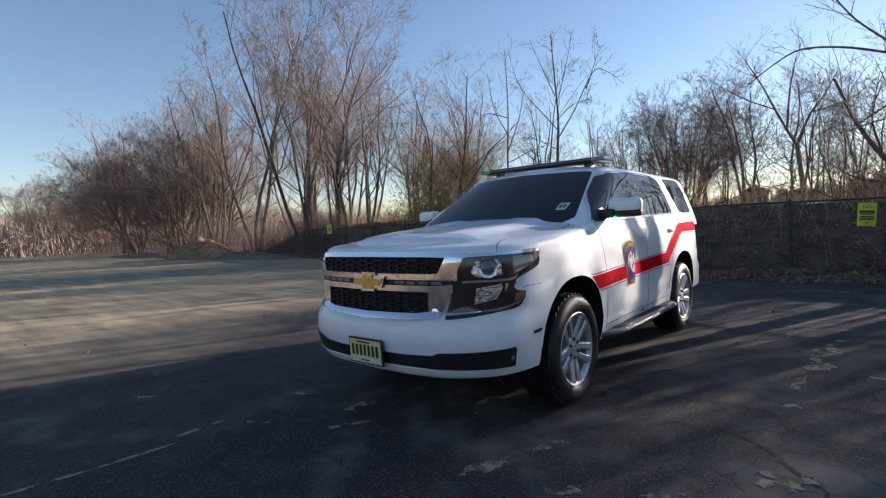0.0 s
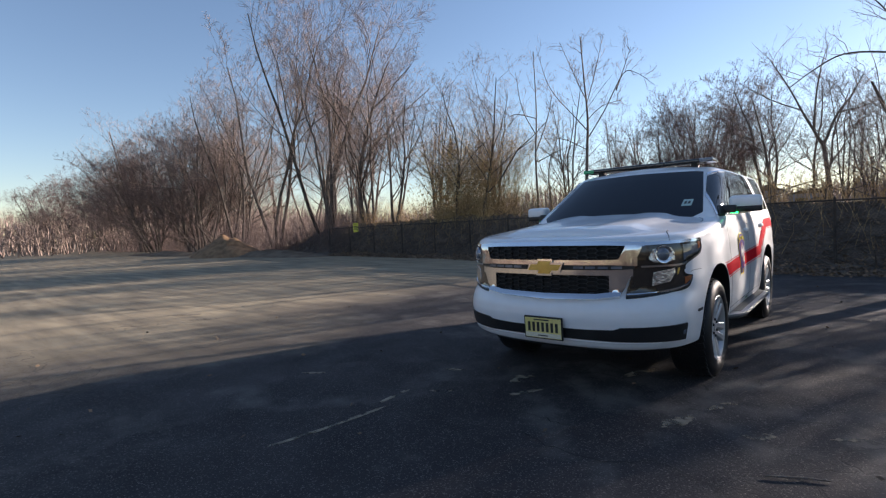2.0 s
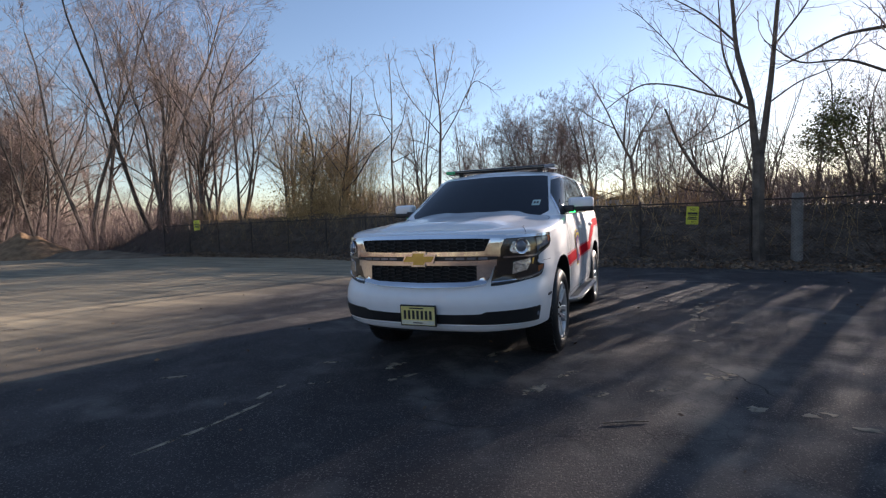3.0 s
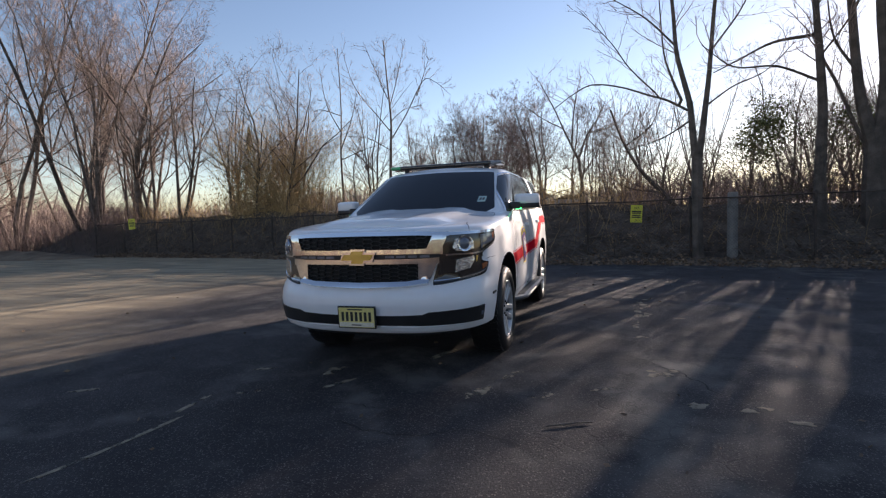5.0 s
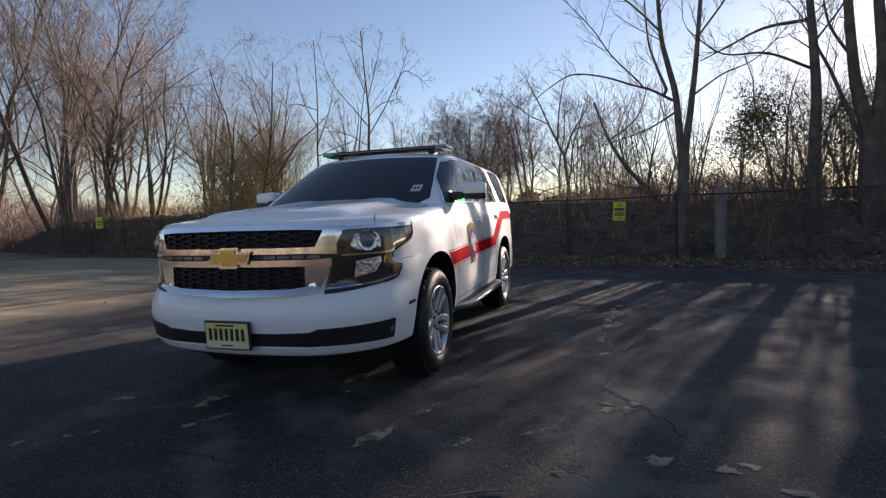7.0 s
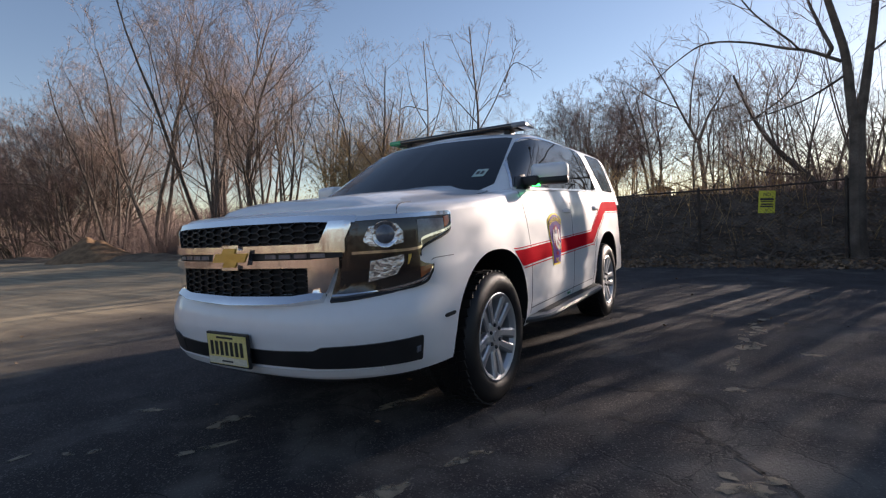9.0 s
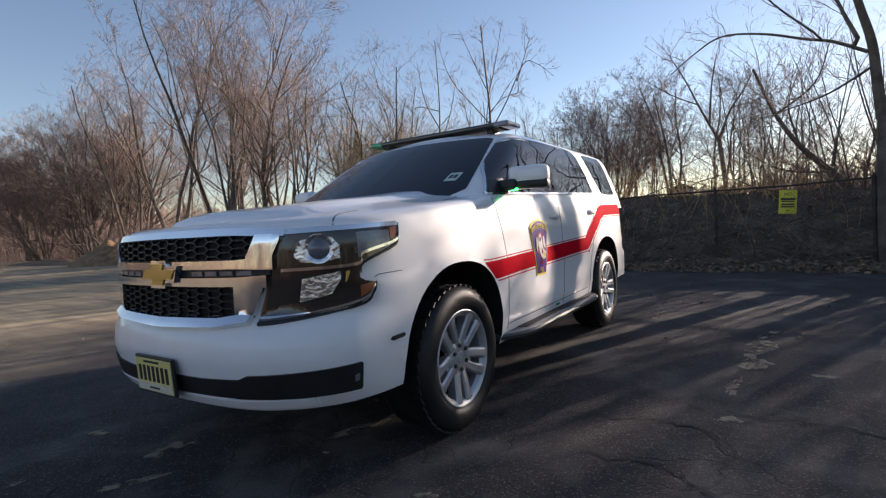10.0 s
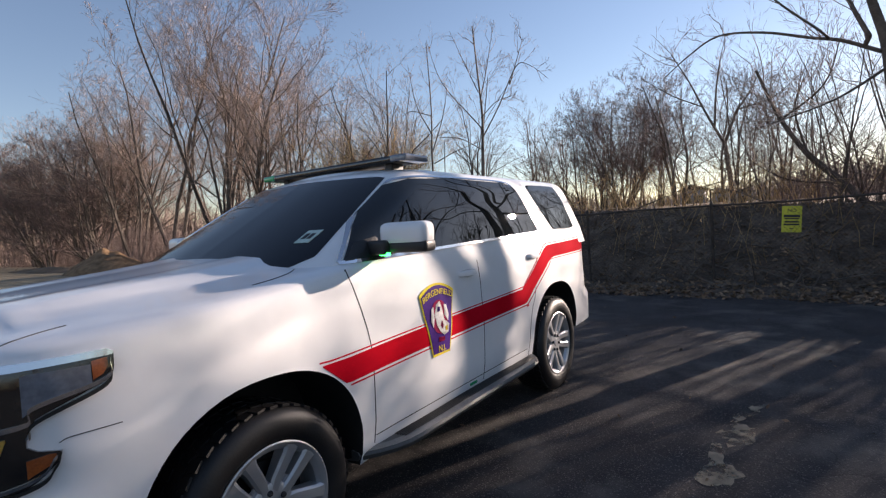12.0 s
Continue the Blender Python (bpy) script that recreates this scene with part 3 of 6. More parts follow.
for m in (False, True):
    pane("side_window", CAB, [(0.53, 1.332, 1.335), (0.71, 1.335, 1.50), (0.92, 1.341, 1.655), (1.08, 1.345, 1.735), (1.25, 1.349, 1.775), (1.60, 1.357, 1.79)], "dark tinted front door window", mirror=m)
    pane("pillar_cover", CAB, [(1.605, 1.357, 1.79), (1.70, 1.36, 1.792)], "black centre pillar", mirror=m, mtl=M_GLASS, cols=3)
    pane("side_window", CAB, [(1.705, 1.36, 1.792), (2.42, 1.379, 1.79), (2.56, 1.384, 1.752), (2.66, 1.386, 1.60), (2.76, 1.388, 1.42)], "dark tinted rear door window", mirror=m)
    part("window_divider", strip(bmesh.new(), CAB, [(2.36, 1.79), (2.43, 1.60), (2.50, 1.385)], 0.03, 0.010, 0.008, mirror=m), M_GLASS, suv, "black window divider", smooth=40)
    pane("rear_quarter_window", CAB, [(2.84, 1.76, 1.785), (2.90, 1.66, 1.79), (3.12, 1.395, 1.795), (3.46, 1.39, 1.795), (3.56, 1.39, 1.69), (3.66, 1.40, 1.43)], "dark tinted rear quarter window", mirror=m)
    bm = strip(bmesh.new(), CAB, [(0.50, 1.324), (1.2, 1.342), (2.0, 1.362), (2.78, 1.381)], 0.016, 0.012, 0.012, mirror=m)
    strip(bm, CAB, [(0.50, 1.327), (0.71, 1.508), (0.92, 1.663), (1.08, 1.742), (1.25, 1.783), (1.6, 1.798), (2.0, 1.801), (2.40, 1.797), (2.56, 1.756), (2.67, 1.605), (2.78, 1.40)], 0.011, 0.010, 0.010, mirror=m)
    part("window_trim", bm, M_CHROME, suv, "thin chrome window surround", smooth=40)

# ---- wheels ----
def wheel(at, flip):
    holder = put("wheel", None, suv, at=at)
    prof = [(0.262, 0.02), (0.275, 0.035), (0.30, 0.048), (0.335, 0.05), (0.368, 0.04), (0.388, 0.022), (0.396, 0.0)]
    prof += [(0.4, -0.03), (0.402, -0.13), (0.4, -0.22), (0.388, -0.245), (0.34, -0.26), (0.27, -0.255), (0.25, -0.22), (0.245, -0.02), (0.262, 0.02)]
    bm = revolve(bmesh.new(), prof, 64)
    part("tyre", bm, M_TYRE, holder, "black all-terrain tyre", smooth=35)
    bm = bmesh.new()
    for row, x in enumerate((-0.012, -0.07, -0.13, -0.19)):
        for k in range(44):
            a = 2 * math.pi * (k + 0.5 * (row % 2)) / 44
            t = Matrix.Rotation(a, 4, "X")
            box(bm, (0.048, 0.043, 0.010), t @ Vector((x, 0, 0.400)), turn=t @ Matrix.Rotation(0.25 * (-1) ** row, 4, "Z"))
    tagged(part("tread", bm, M_TYRE, holder, "moulded tread blocks"), kind="stuff")
    bm = revolve(bmesh.new(), [(0.262, 0.022), (0.268, 0.034), (0.262, 0.037), (0.250, 0.032), (0.240, 0.024), (0.228, 0.004), (0.224, -0.20)], 64)
    # five pairs of ribs, each pair with a narrow slot, dished towards the hub
    for k in range(5):
        t = Matrix.Rotation(2 * math.pi * k / 5 + radians(32), 4, "X")
        for s in (-1, 1):
            ring = []
            for r, y0, w, x1 in ((0.055, 0.020, 0.024, 0.006), (0.105, 0.036, 0.026, 0.012), (0.155, 0.042, 0.027, 0.020), (0.205, 0.047, 0.029, 0.027), (0.228, 0.051, 0.034, 0.031), (0.244, 0.056, 0.042, 0.032)):
                y0 *= s
                c = [(-0.035, y0 - w, r), (x1 - 0.009, y0 - w, r), (x1, y0 - w * 0.62, r), (x1, y0 + w * 0.62, r), (x1 - 0.009, y0 + w, r), (-0.035, y0 + w, r)]
                ring.append([bm.verts.new(t @ Vector(q)) for q in c])
            for p, q in zip(ring, ring[1:]):
                for j in range(5):
                    bm.faces.new((p[j], p[j + 1], q[j + 1], q[j]))
        # sunken web at the root of the slot
        web = [bm.verts.new(t @ Vector(q)) for q in ((-0.012, -0.03, 0.06), (-0.012, 0.03, 0.06), (-0.002, 0.03, 0.135), (-0.002, -0.03, 0.135))]
        bm.faces.new(web)
    bmesh.ops.recalc_face_normals(bm, faces=bm.faces[:])
    hub = [(0.0005, 0.013), (0.028, 0.013), (0.033, 0.008), (0.048, 0.007), (0.092, 0.008), (0.104, 0.002), (0.108, -0.03)]
    revolve(bm, hub, 32)
    part("rim", bm, M_RIM, holder, "silver alloy rim with forked spokes", smooth=28)
    bm = revolve(bmesh.new(), [(0.0005, -0.07), (0.17, -0.07), (0.175, -0.09), (0.235, -0.10)], 40)
    part("brake_disc", bm, M_RIMDARK, holder, "dark brake disc")
    for k in range(6):
        a = 2 * math.pi * (k + 0.5) / 6
        bm = revolve(bmesh.new(), [(0.0005, 0.020), (0.008, 0.019), (0.012, 0.014), (0.012, 0.004), (0.018, 0.003), (0.018, -0.004)], 12)
        part("lug_nut", bm, M_RIMDARK, holder, at=Matrix.Translation((0, 0.068 * math.cos(a), 0.068 * math.sin(a))), smooth=40)
    if flip:
        holder.matrix_basis = at @ Matrix.Rotation(math.pi, 4, "Z")
    return holder


for y_ in (0.0, 2.946):
    wheel(Matrix.Translation((0.955, y_, 0.402)) @ Matrix.Rotation(0.3 if y_ else 0.05, 4, "X"), False)
    wheel(Matrix.Translation((-0.955, y_, 0.402)), True)


# ---- nose: grille, lamps, bumper ----
def corner(x=None, y=None, z=0.95):
    """The outline's index on the nose at a given x, or on its corner and flank at a given y."""
    return find(lower, 0, x, z, 0.0, 44) if x is not None else find(lower, 1, y, z, 20, 140)


def both(pts):
    """A half list of columns from the middle outwards, made whole."""
    return [(-x, a, b) for x, a, b in pts[:0:-1]] + pts


grille = put("grille", None, suv, "chrome-framed honeycomb grille")
part("backing", patch(bmesh.new(), NOSE, both([(0, 0.738, 1.155), (0.55, 0.758, 1.15), (0.66, 1.03, 1.14)]), 0.004, 0.012, cols=30, rows=10), M_WELL, grille, "black recess behind the honeycomb", smooth=40)
part("upper_bar", patch(bmesh.new(), NOSE, both([(0, 1.135, 1.168), (0.45, 1.132, 1.164), (0.695, 1.122, 1.152)]), 0.03, 0.03, cols=30, rows=3), M_CHROME, grille, smooth=40)
part("lower_bar", patch(bmesh.new(), NOSE, both([(0, 0.728, 0.760), (0.40, 0.738, 0.768), (0.56, 0.755, 0.79)]), 0.034, 0.034, cols=26, rows=3), M_CHROME, grille, smooth=40)
part("middle_bar", patch(bmesh.new(), NOSE, both([(0, 0.998, 1.034), (0.5, 0.997, 1.035), (0.655, 0.99, 1.045)]), 0.036, 0.036, cols=30, rows=4), M_CHROME, grille, smooth=40)
part("middle_bar", patch(bmesh.new(), NOSE, both([(0, 0.922, 0.960), (0.5, 0.922, 0.962), (0.63, 0.915, 0.968)]), 0.036, 0.036, cols=30, rows=4), M_CHROME, grille, smooth=40)
part("slot", patch(bmesh.new(), NOSE, both([(0, 0.962, 0.996), (0.64, 0.968, 0.990)]), 0.018, 0.012, cols=24, rows=2), M_TRIMBLACK, grille)
for m in (False, True):
    part("cheek", patch(bmesh.new(), NOSE, [(0.482, 0.768, 0.922), (0.500, 0.768, 0.922), (0.565, 0.790, 0.924), (0.612, 0.905, 0.926)], 0.032, 0.032, cols=12, rows=6, mirror=m), M_CHROME, grille, smooth=40)
    part("cheek", patch(bmesh.new(), NOSE, [(0.545, 1.035, 1.042), (0.585, 1.035, 1.130), (0.648, 1.036, 1.130), (0.680, 1.112, 1.128)], 0.032, 0.032, cols=10, rows=6, mirror=m), M_CHROME, grille, smooth=40)
    for x_ in (0.26, 0.35, 0.44, 0.53):
        part("slot_lamp", patch(bmesh.new(), NOSE, [(x_ - 0.035, 0.969, 0.988), (x_ + 0.035, 0.969, 0.988)], 0.024, 0.008, cols=4, rows=2, mirror=m), M_CLEAR, grille, "small clear grille strobe")


def honeycomb(z0, z1, half, rows, shrink):
    """Flattened hexagon cells with real ribs."""
    bm = bmesh.new()
    w, h = 0.092, (z1 - z0) / rows
    t = 0.0029
    for c in range(-11, 12):
        for r in range(-1, rows + 1):
            cx, cz = c * w * 0.78, z0 + (r + 0.5 + 0.5 * (c % 2)) * h
            hexa = [(-0.5, 0.0), (-0.28, 0.5), (0.0, 0.5), (0.28, 0.5), (0.5, 0.0), (0.28, -0.5), (0.0, -0.5), (-0.28, -0.5)]
            pts = []
            for a, b in hexa:
                lim = half + shrink * (cz + b * h - z0)
                pts.append((min(max(cx + a * w, -lim), lim), min(max(cz + b * h, z0), z1)))
            cxm, czm = sum(p[0] for p in pts) / 8, sum(p[1] for p in pts) / 8
            if max(p[0] for p in pts) - min(p[0] for p in pts) < 0.02 or max(p[1] for p in pts) - min(p[1] for p in pts) < 0.01:
                continue
            o = [bm.verts.new(on_front(lower, x, z, 0.022)) for x, z in pts]
            inn, deep = [], []
            for x, z in pts:
                d = max(math.hypot(x - cxm, z - czm), 1e-4)
                k = max(0.1, 1 - t / d * 1.2)
                q = (cxm + (x - cxm) * k, czm + (z - czm) * k)
                inn.append(bm.verts.new(on_front(lower, q[0], q[1], 0.022)))
                deep.append(bm.verts.new(on_front(lower, q[0], q[1], 0.005)))
            for k in range(8):
                j = (k + 1) % 8
                bm.faces.new((o[k], o[j], inn[j], inn[k]))
                bm.faces.new((inn[k], inn[j], deep[j], deep[k]))
    return bm


M_COMB = mat("black_gloss_honeycomb", (0.012, 0.012, 0.013), (0.022, 0.022, 0.023), 0.5, scale=5, fine=120, bump=0.05)
part("honeycomb", honeycomb(1.037, 1.133, 0.556, 3, 0.35), M_COMB, grille, "black upper honeycomb mesh")
part("honeycomb", honeycomb(0.764, 0.920, 0.482, 5, 0.12), M_COMB, grille, "black lower honeycomb mesh")


def cross_badge(bm, grow_, off, thick):
    """A slanted cross shape."""
    g = grow_
    outline = [(-0.150 - g, 0.946 - g), (-0.122 - g, 1.010 + g), (-0.058, 1.010 + g), (-0.052 - g, 1.036 + g), (0.062 + g, 1.036 + g), (0.056 + g * 1.4, 1.010 + g), (0.150 + g, 1.010 + g), (0.122 + g, 0.946 - g), (0.058, 0.946 - g), (0.052 + g, 0.920 - g), (-0.062 - g, 0.920 - g), (-0.056 - g * 1.4, 0.946 - g)]
    a = [bm.verts.new(on_front(lower, x, z, off)) for x, z in outline]
    b = [bm.verts.new(on_front(lower, x, z, off - thick)) for x, z in outline]
    bm.faces.new(a)
    for k in range(12):
        bm.faces.new((a[k], b[k], b[(k + 1) % 12], a[(k + 1) % 12]))
    bmesh.ops.recalc_face_normals(bm, faces=bm.faces[:])
    return bm


emblem = part("emblem", cross_badge(bmesh.new(), 0.006, 0.052, 0.03), M_CHROME, suv, "chrome-edged gold cross emblem")
part("inlay", cross_badge(bmesh.new(), -0.010, 0.057, 0.01), M_GOLD, emblem, "gold enamel inlay")

for m in (False, True):
    i0, i1, i2, i3 = corner(x=0.585), corner(x=0.675), corner(x=0.905), corner(y=-0.51)
    i4 = corner(y=-0.645)
    lamp = part("headlight", patch(bmesh.new(), wrap, [(i0, 0.765, 0.78), (i1, 0.772, 1.13), (i2, 0.818, 1.142), (i2 + 0.3, 0.822, 1.142)], 0.010, 0.03, cols=22, rows=10, mirror=m), M_LENS, suv, "dark smoked headlight with chrome details", smooth=40)
    part("lens_tail", patch(bmesh.new(), wrap, [(i2 + 0.3, 0.955, 1.142), (i2 + 1.5, 1.005, 1.145), (i3 - 1.2, 1.07, 1.15), (i3, 1.115, 1.152)], 0.010, 0.03, cols=14, rows=5, mirror=m), M_LENS, lamp, smooth=40)
    part("lens_tail", patch(bmesh.new(), wrap, [(i2 + 0.3, 0.822, 0.93), (i2 + 1.4, 0.835, 0.915), (i4, 0.882, 0.905)], 0.010, 0.03, cols=10, rows=4, mirror=m), M_LENS, lamp, smooth=40)
    part("brow", patch(bmesh.new(), wrap, [(i1 - 0.1, 1.128, 1.152), (i2, 1.138, 1.160), (i3 - 0.5, 1.148, 1.168), (i3 + 0.1, 1.150, 1.158)], 0.016, 0.02, cols=24, rows=2, mirror=m), M_CHROME, lamp, "chrome brow strip", smooth=40)
    bm = strip(bmesh.new(), wrap, [(i1 + 0.2, 0.982), (i2 - 0.3, 0.990), (i2 + 1.2, 1.035), (i3 - 0.9, 1.082), (i3 - 0.25, 1.135)], 0.013, 0.016, 0.01, mirror=m)
    strip(bm, wrap, [(i0 + 0.15, 0.777), (i1 + 1, 0.785), (i2, 0.832), (i4 - 0.3, 0.893)], 0.010, 0.016, 0.01, mirror=m)
    part("light_guide", bm, M_CHROME, lamp, "bright light guide strip", smooth=40)
    bm = strip(bmesh.new(), wrap, [(i0 - 0.05, 0.758), (i1 + 1, 0.768), (i2, 0.812), (i4 - 0.6, 0.862), (i4 + 0.12, 0.902)], 0.011, 0.013, 0.014, mirror=m)
    strip(bm, wrap, [(i3 + 0.12, 1.152), (i3 - 0.1, 1.105), (i3 - 1.2, 1.058), (i2 + 1.5, 0.995), (i2 + 0.7, 0.955)], 0.011, 0.013, 0.014, mirror=m)
    part("lamp_seal", bm, M_TRIMBLACK, lamp, "black lamp seal", smooth=40)
    ic = (i1 * 0.52 + i2 * 0.48)
    c0, nn = wrap(ic, 1.065, 0.0), normal(lower, ic, 1.065)
    frame_m = nn.to_track_quat("X", "Z").to_matrix().to_4x4()
    flip = Matrix.Diagonal((-1, 1, 1, 1)) if m else Matrix.Identity(4)
    bm = revolve(bmesh.new(), [(0.066, 0.012), (0.064, 0.020), (0.058, 0.020), (0.046, 0.013), (0.044, 0.013)], 28)
    bmesh.ops.transform(bm, matrix=flip @ Matrix.Translation(c0) @ frame_m, verts=bm.verts[:])
    part("projector_ring", bm, M_REFL, lamp, "bright projector bezel", smooth=40)
    bm = revolve(bmesh.new(), [(0.046, 0.013), (0.040, 0.024), (0.026, 0.032), (0.012, 0.035), (0.0005, 0.036)], 24)
    bmesh.ops.transform(bm, matrix=flip @ Matrix.Translation(c0) @ frame_m, verts=bm.verts[:])
    part("projector_lens", bm, M_CLEAR, lamp, "glass projector lens", smooth=50)
    ib = i1 * 0.55 + i2 * 0.45
    w_ = (i2 - i1)
    part("reflector", patch(bmesh.new(), wrap, [(ib - 0.24 * w_, 0.845, 0.852), (ib - 0.20 * w_, 0.845, 0.94), (ib + 0.17 * w_, 0.872, 0.958), (ib + 0.30 * w_, 0.93, 0.965)], 0.014, 0.006, cols=10, rows=5, mirror=m), M_REFL, lamp, "bright high beam reflector", smooth=40)
    part("reflector", patch(bmesh.new(), wrap, [(i1 + 0.62 * w_, 1.025, 1.095), (i1 + 0.70 * w_, 1.025, 1.10)], 0.013, 0.004, cols=4, rows=3, mirror=m), M_REFL, lamp)
    part("projector_shroud", patch(bmesh.new(), wrap, [(i1 + 0.17 * w_, 1.035, 1.050), (i1 + 0.25 * w_, 1.012, 1.104), (i1 + 0.48 * w_, 1.004, 1.116), (i1 + 0.66 * w_, 1.016, 1.112), (i1 + 0.76 * w_, 1.022, 1.075)], 0.0125, 0.004, cols=16, rows=6, mirror=m), M_REFL, lamp, "bright faceted projector surround", smooth=40)
    part("clear_tail", patch(bmesh.new(), wrap, [(i2 + 0.2, 1.015, 1.126), (i2 + 1.2, 1.030, 1.128), (i3 - 2.1, 1.068, 1.130)], 0.0125, 0.004, cols=8, rows=3, mirror=m), M_CLEAR, lamp, "clear grey lens tail", smooth=40)
    part("gold_strip", patch(bmesh.new(), wrap, [(ib + 0.36 * w_, 0.915, 0.918), (ib + 0.38 * w_, 0.918, 0.962), (ib + 0.43 * w_, 0.955, 0.964)], 0.0135, 0.004, cols=6, rows=4, mirror=m), M_GOLD, lamp, "gold-tinted reflector edge")
    part("turn_reflector", patch(bmesh.new(), wrap, [(i3 - 2.0, 1.085, 1.138), (i3 - 1.0, 1.098, 1.142), (i3 - 0.5, 1.118, 1.142)], 0.013, 0.004, cols=6, rows=3, mirror=m), M_AMBER, lamp, "amber turn reflector")
    part("turn_reflector", patch(bmesh.new(), wrap, [(i2 + 0.2, 0.845, 0.895), (i4 - 1.0, 0.873, 0.903), (i4 - 0.4, 0.884, 0.901)], 0.013, 0.004, cols=6, rows=2, mirror=m), M_AMBER, lamp, "amber side reflector")
    # bumper pocket and its lamp
    j0, j1 = corner(x=0.52, z=0.5), corner(x=0.925, z=0.5)
    pocket = part("fog_pocket", patch(bmesh.new(), wrap, [(j0 - 1.2, 0.446, 0.524), (j0, 0.446, 0.532), (j0 + 1.5, 0.447, 0.550), (j1 - 0.25, 0.452, 0.572), (j1, 0.458, 0.566)], 0.009, 0.016, cols=16, rows=5, mirror=m), M_TRIMBLACK, suv, "black bumper pocket", smooth=40)
    part("fog_strobe", patch(bmesh.new(), wrap, [(j1 - 1.9, 0.494, 0.520), (j1 - 0.95, 0.500, 0.526)], 0.017, 0.01, cols=5, rows=2, mirror=m), M_GREENLENS if m else M_CLEAR, pocket, "green lensed strobe" if m else "clear strobe lamp")
    part("side_marker", patch(bmesh.new(), SIDE, [(-0.60, 0.634, 0.640), (-0.59, 0.628, 0.647), (-0.52, 0.633, 0.652), (-0.51, 0.640, 0.647)], 0.006, 0.012, cols=8, rows=2, mirror=m), M_TRIMBLACK, suv, "dark side marker lamp")
    # panel gaps
    for pts in ([(0.485, 1.30), (0.545, 1.10), (0.585, 0.94), (0.592, 0.70), (0.59, 0.40)], [(1.69, 1.345), (1.69, 1.1), (1.685, 0.7), (1.68, 0.40)], [(2.60, 1.37), (2.60, 1.15), (2.52, 0.92), (2.44, 0.78), (2.40, 0.62), (2.38, 0.42)]):
        part("panel_gap", strip(bmesh.new(), SIDE, pts, 0.006, 0.0012, 0.004, mirror=m), M_SEAM, suv)
    part("panel_gap", strip(bmesh.new(), SIDE, [(0.60, 0.475), (1.2, 0.475), (2.35, 0.485)], 0.005, 0.0012, 0.004, mirror=m), M_SEAM, suv)
    part("panel_gap", strip(bmesh.new(), wrap, [(i4 - 0.1, 0.925), (i4 + 1.2, 0.935), (corner(y=-0.50), 0.94)], 0.003, 0.0012, 0.004, mirror=m), M_SEAM, suv)

part("bumper_intake", patch(bmesh.new(), NOSE, both([(0, 0.446, 0.523), (0.30, 0.446, 0.523), (0.52, 0.446, 0.531)]), 0.007, 0.014, cols=26, rows=4), M_TRIMBLACK, suv, "black lower bumper intake", smooth=40)
part("bumper_lip", patch(bmesh.new(), NOSE, both([(0, 0.398, 0.436), (0.5, 0.400, 0.438), (0.80, 0.410, 0.446)]), 0.012, 0.03, cols=40, rows=4), M_PAINT, suv, "white bumper lip", smooth=40)
part("air_dam", patch(bmesh.new(), NOSE, both([(0, 0.33, 0.395), (0.5, 0.33, 0.397), (0.88, 0.36, 0.42)]), -0.02, 0.02, cols=30, rows=3), M_TRIMBLACK, suv, "black air dam under the bumper", smooth=40)

# number plate with bars in place of its characters
plate = put("number_plate", None, suv, "cream and yellow number plate in a black frame", at=pose(0, -1.147, 0.517, 3, 0, 0))
part("plate_frame", box(bmesh.new(), (0.328, 0.016, 0.178), (0, 0, -0.003), bevel=0.006), M_TRIMBLACK, plate)
part("plate_sheet", box(bmesh.new(), (0.305, 0.006, 0.155), (0, -0.0095, -0.004), bevel=0.002), M_PLATE, plate, "yellow plate sheet")
part("plate_band", box(bmesh.new(), (0.300, 0.003, 0.034), (0, -0.0125, -0.060)), M_PLATEPALE, plate, "pale lower band")
for k in range(7):
    part("plate_bar", box(bmesh.new(), (0.022, 0.003, 0.074), (-0.117 + 0.039 * k, -0.0132, 0.004), bevel=0.001), M_INK, plate)
part("plate_bar", box(bmesh.new(), (0.13, 0.003, 0.010), (-0.01, -0.0132, 0.060)), M_INK, plate)
part("plate_bar", box(bmesh.new(), (0.085, 0.003, 0.008), (0.0, -0.0145, -0.062)), M_INK, plate)

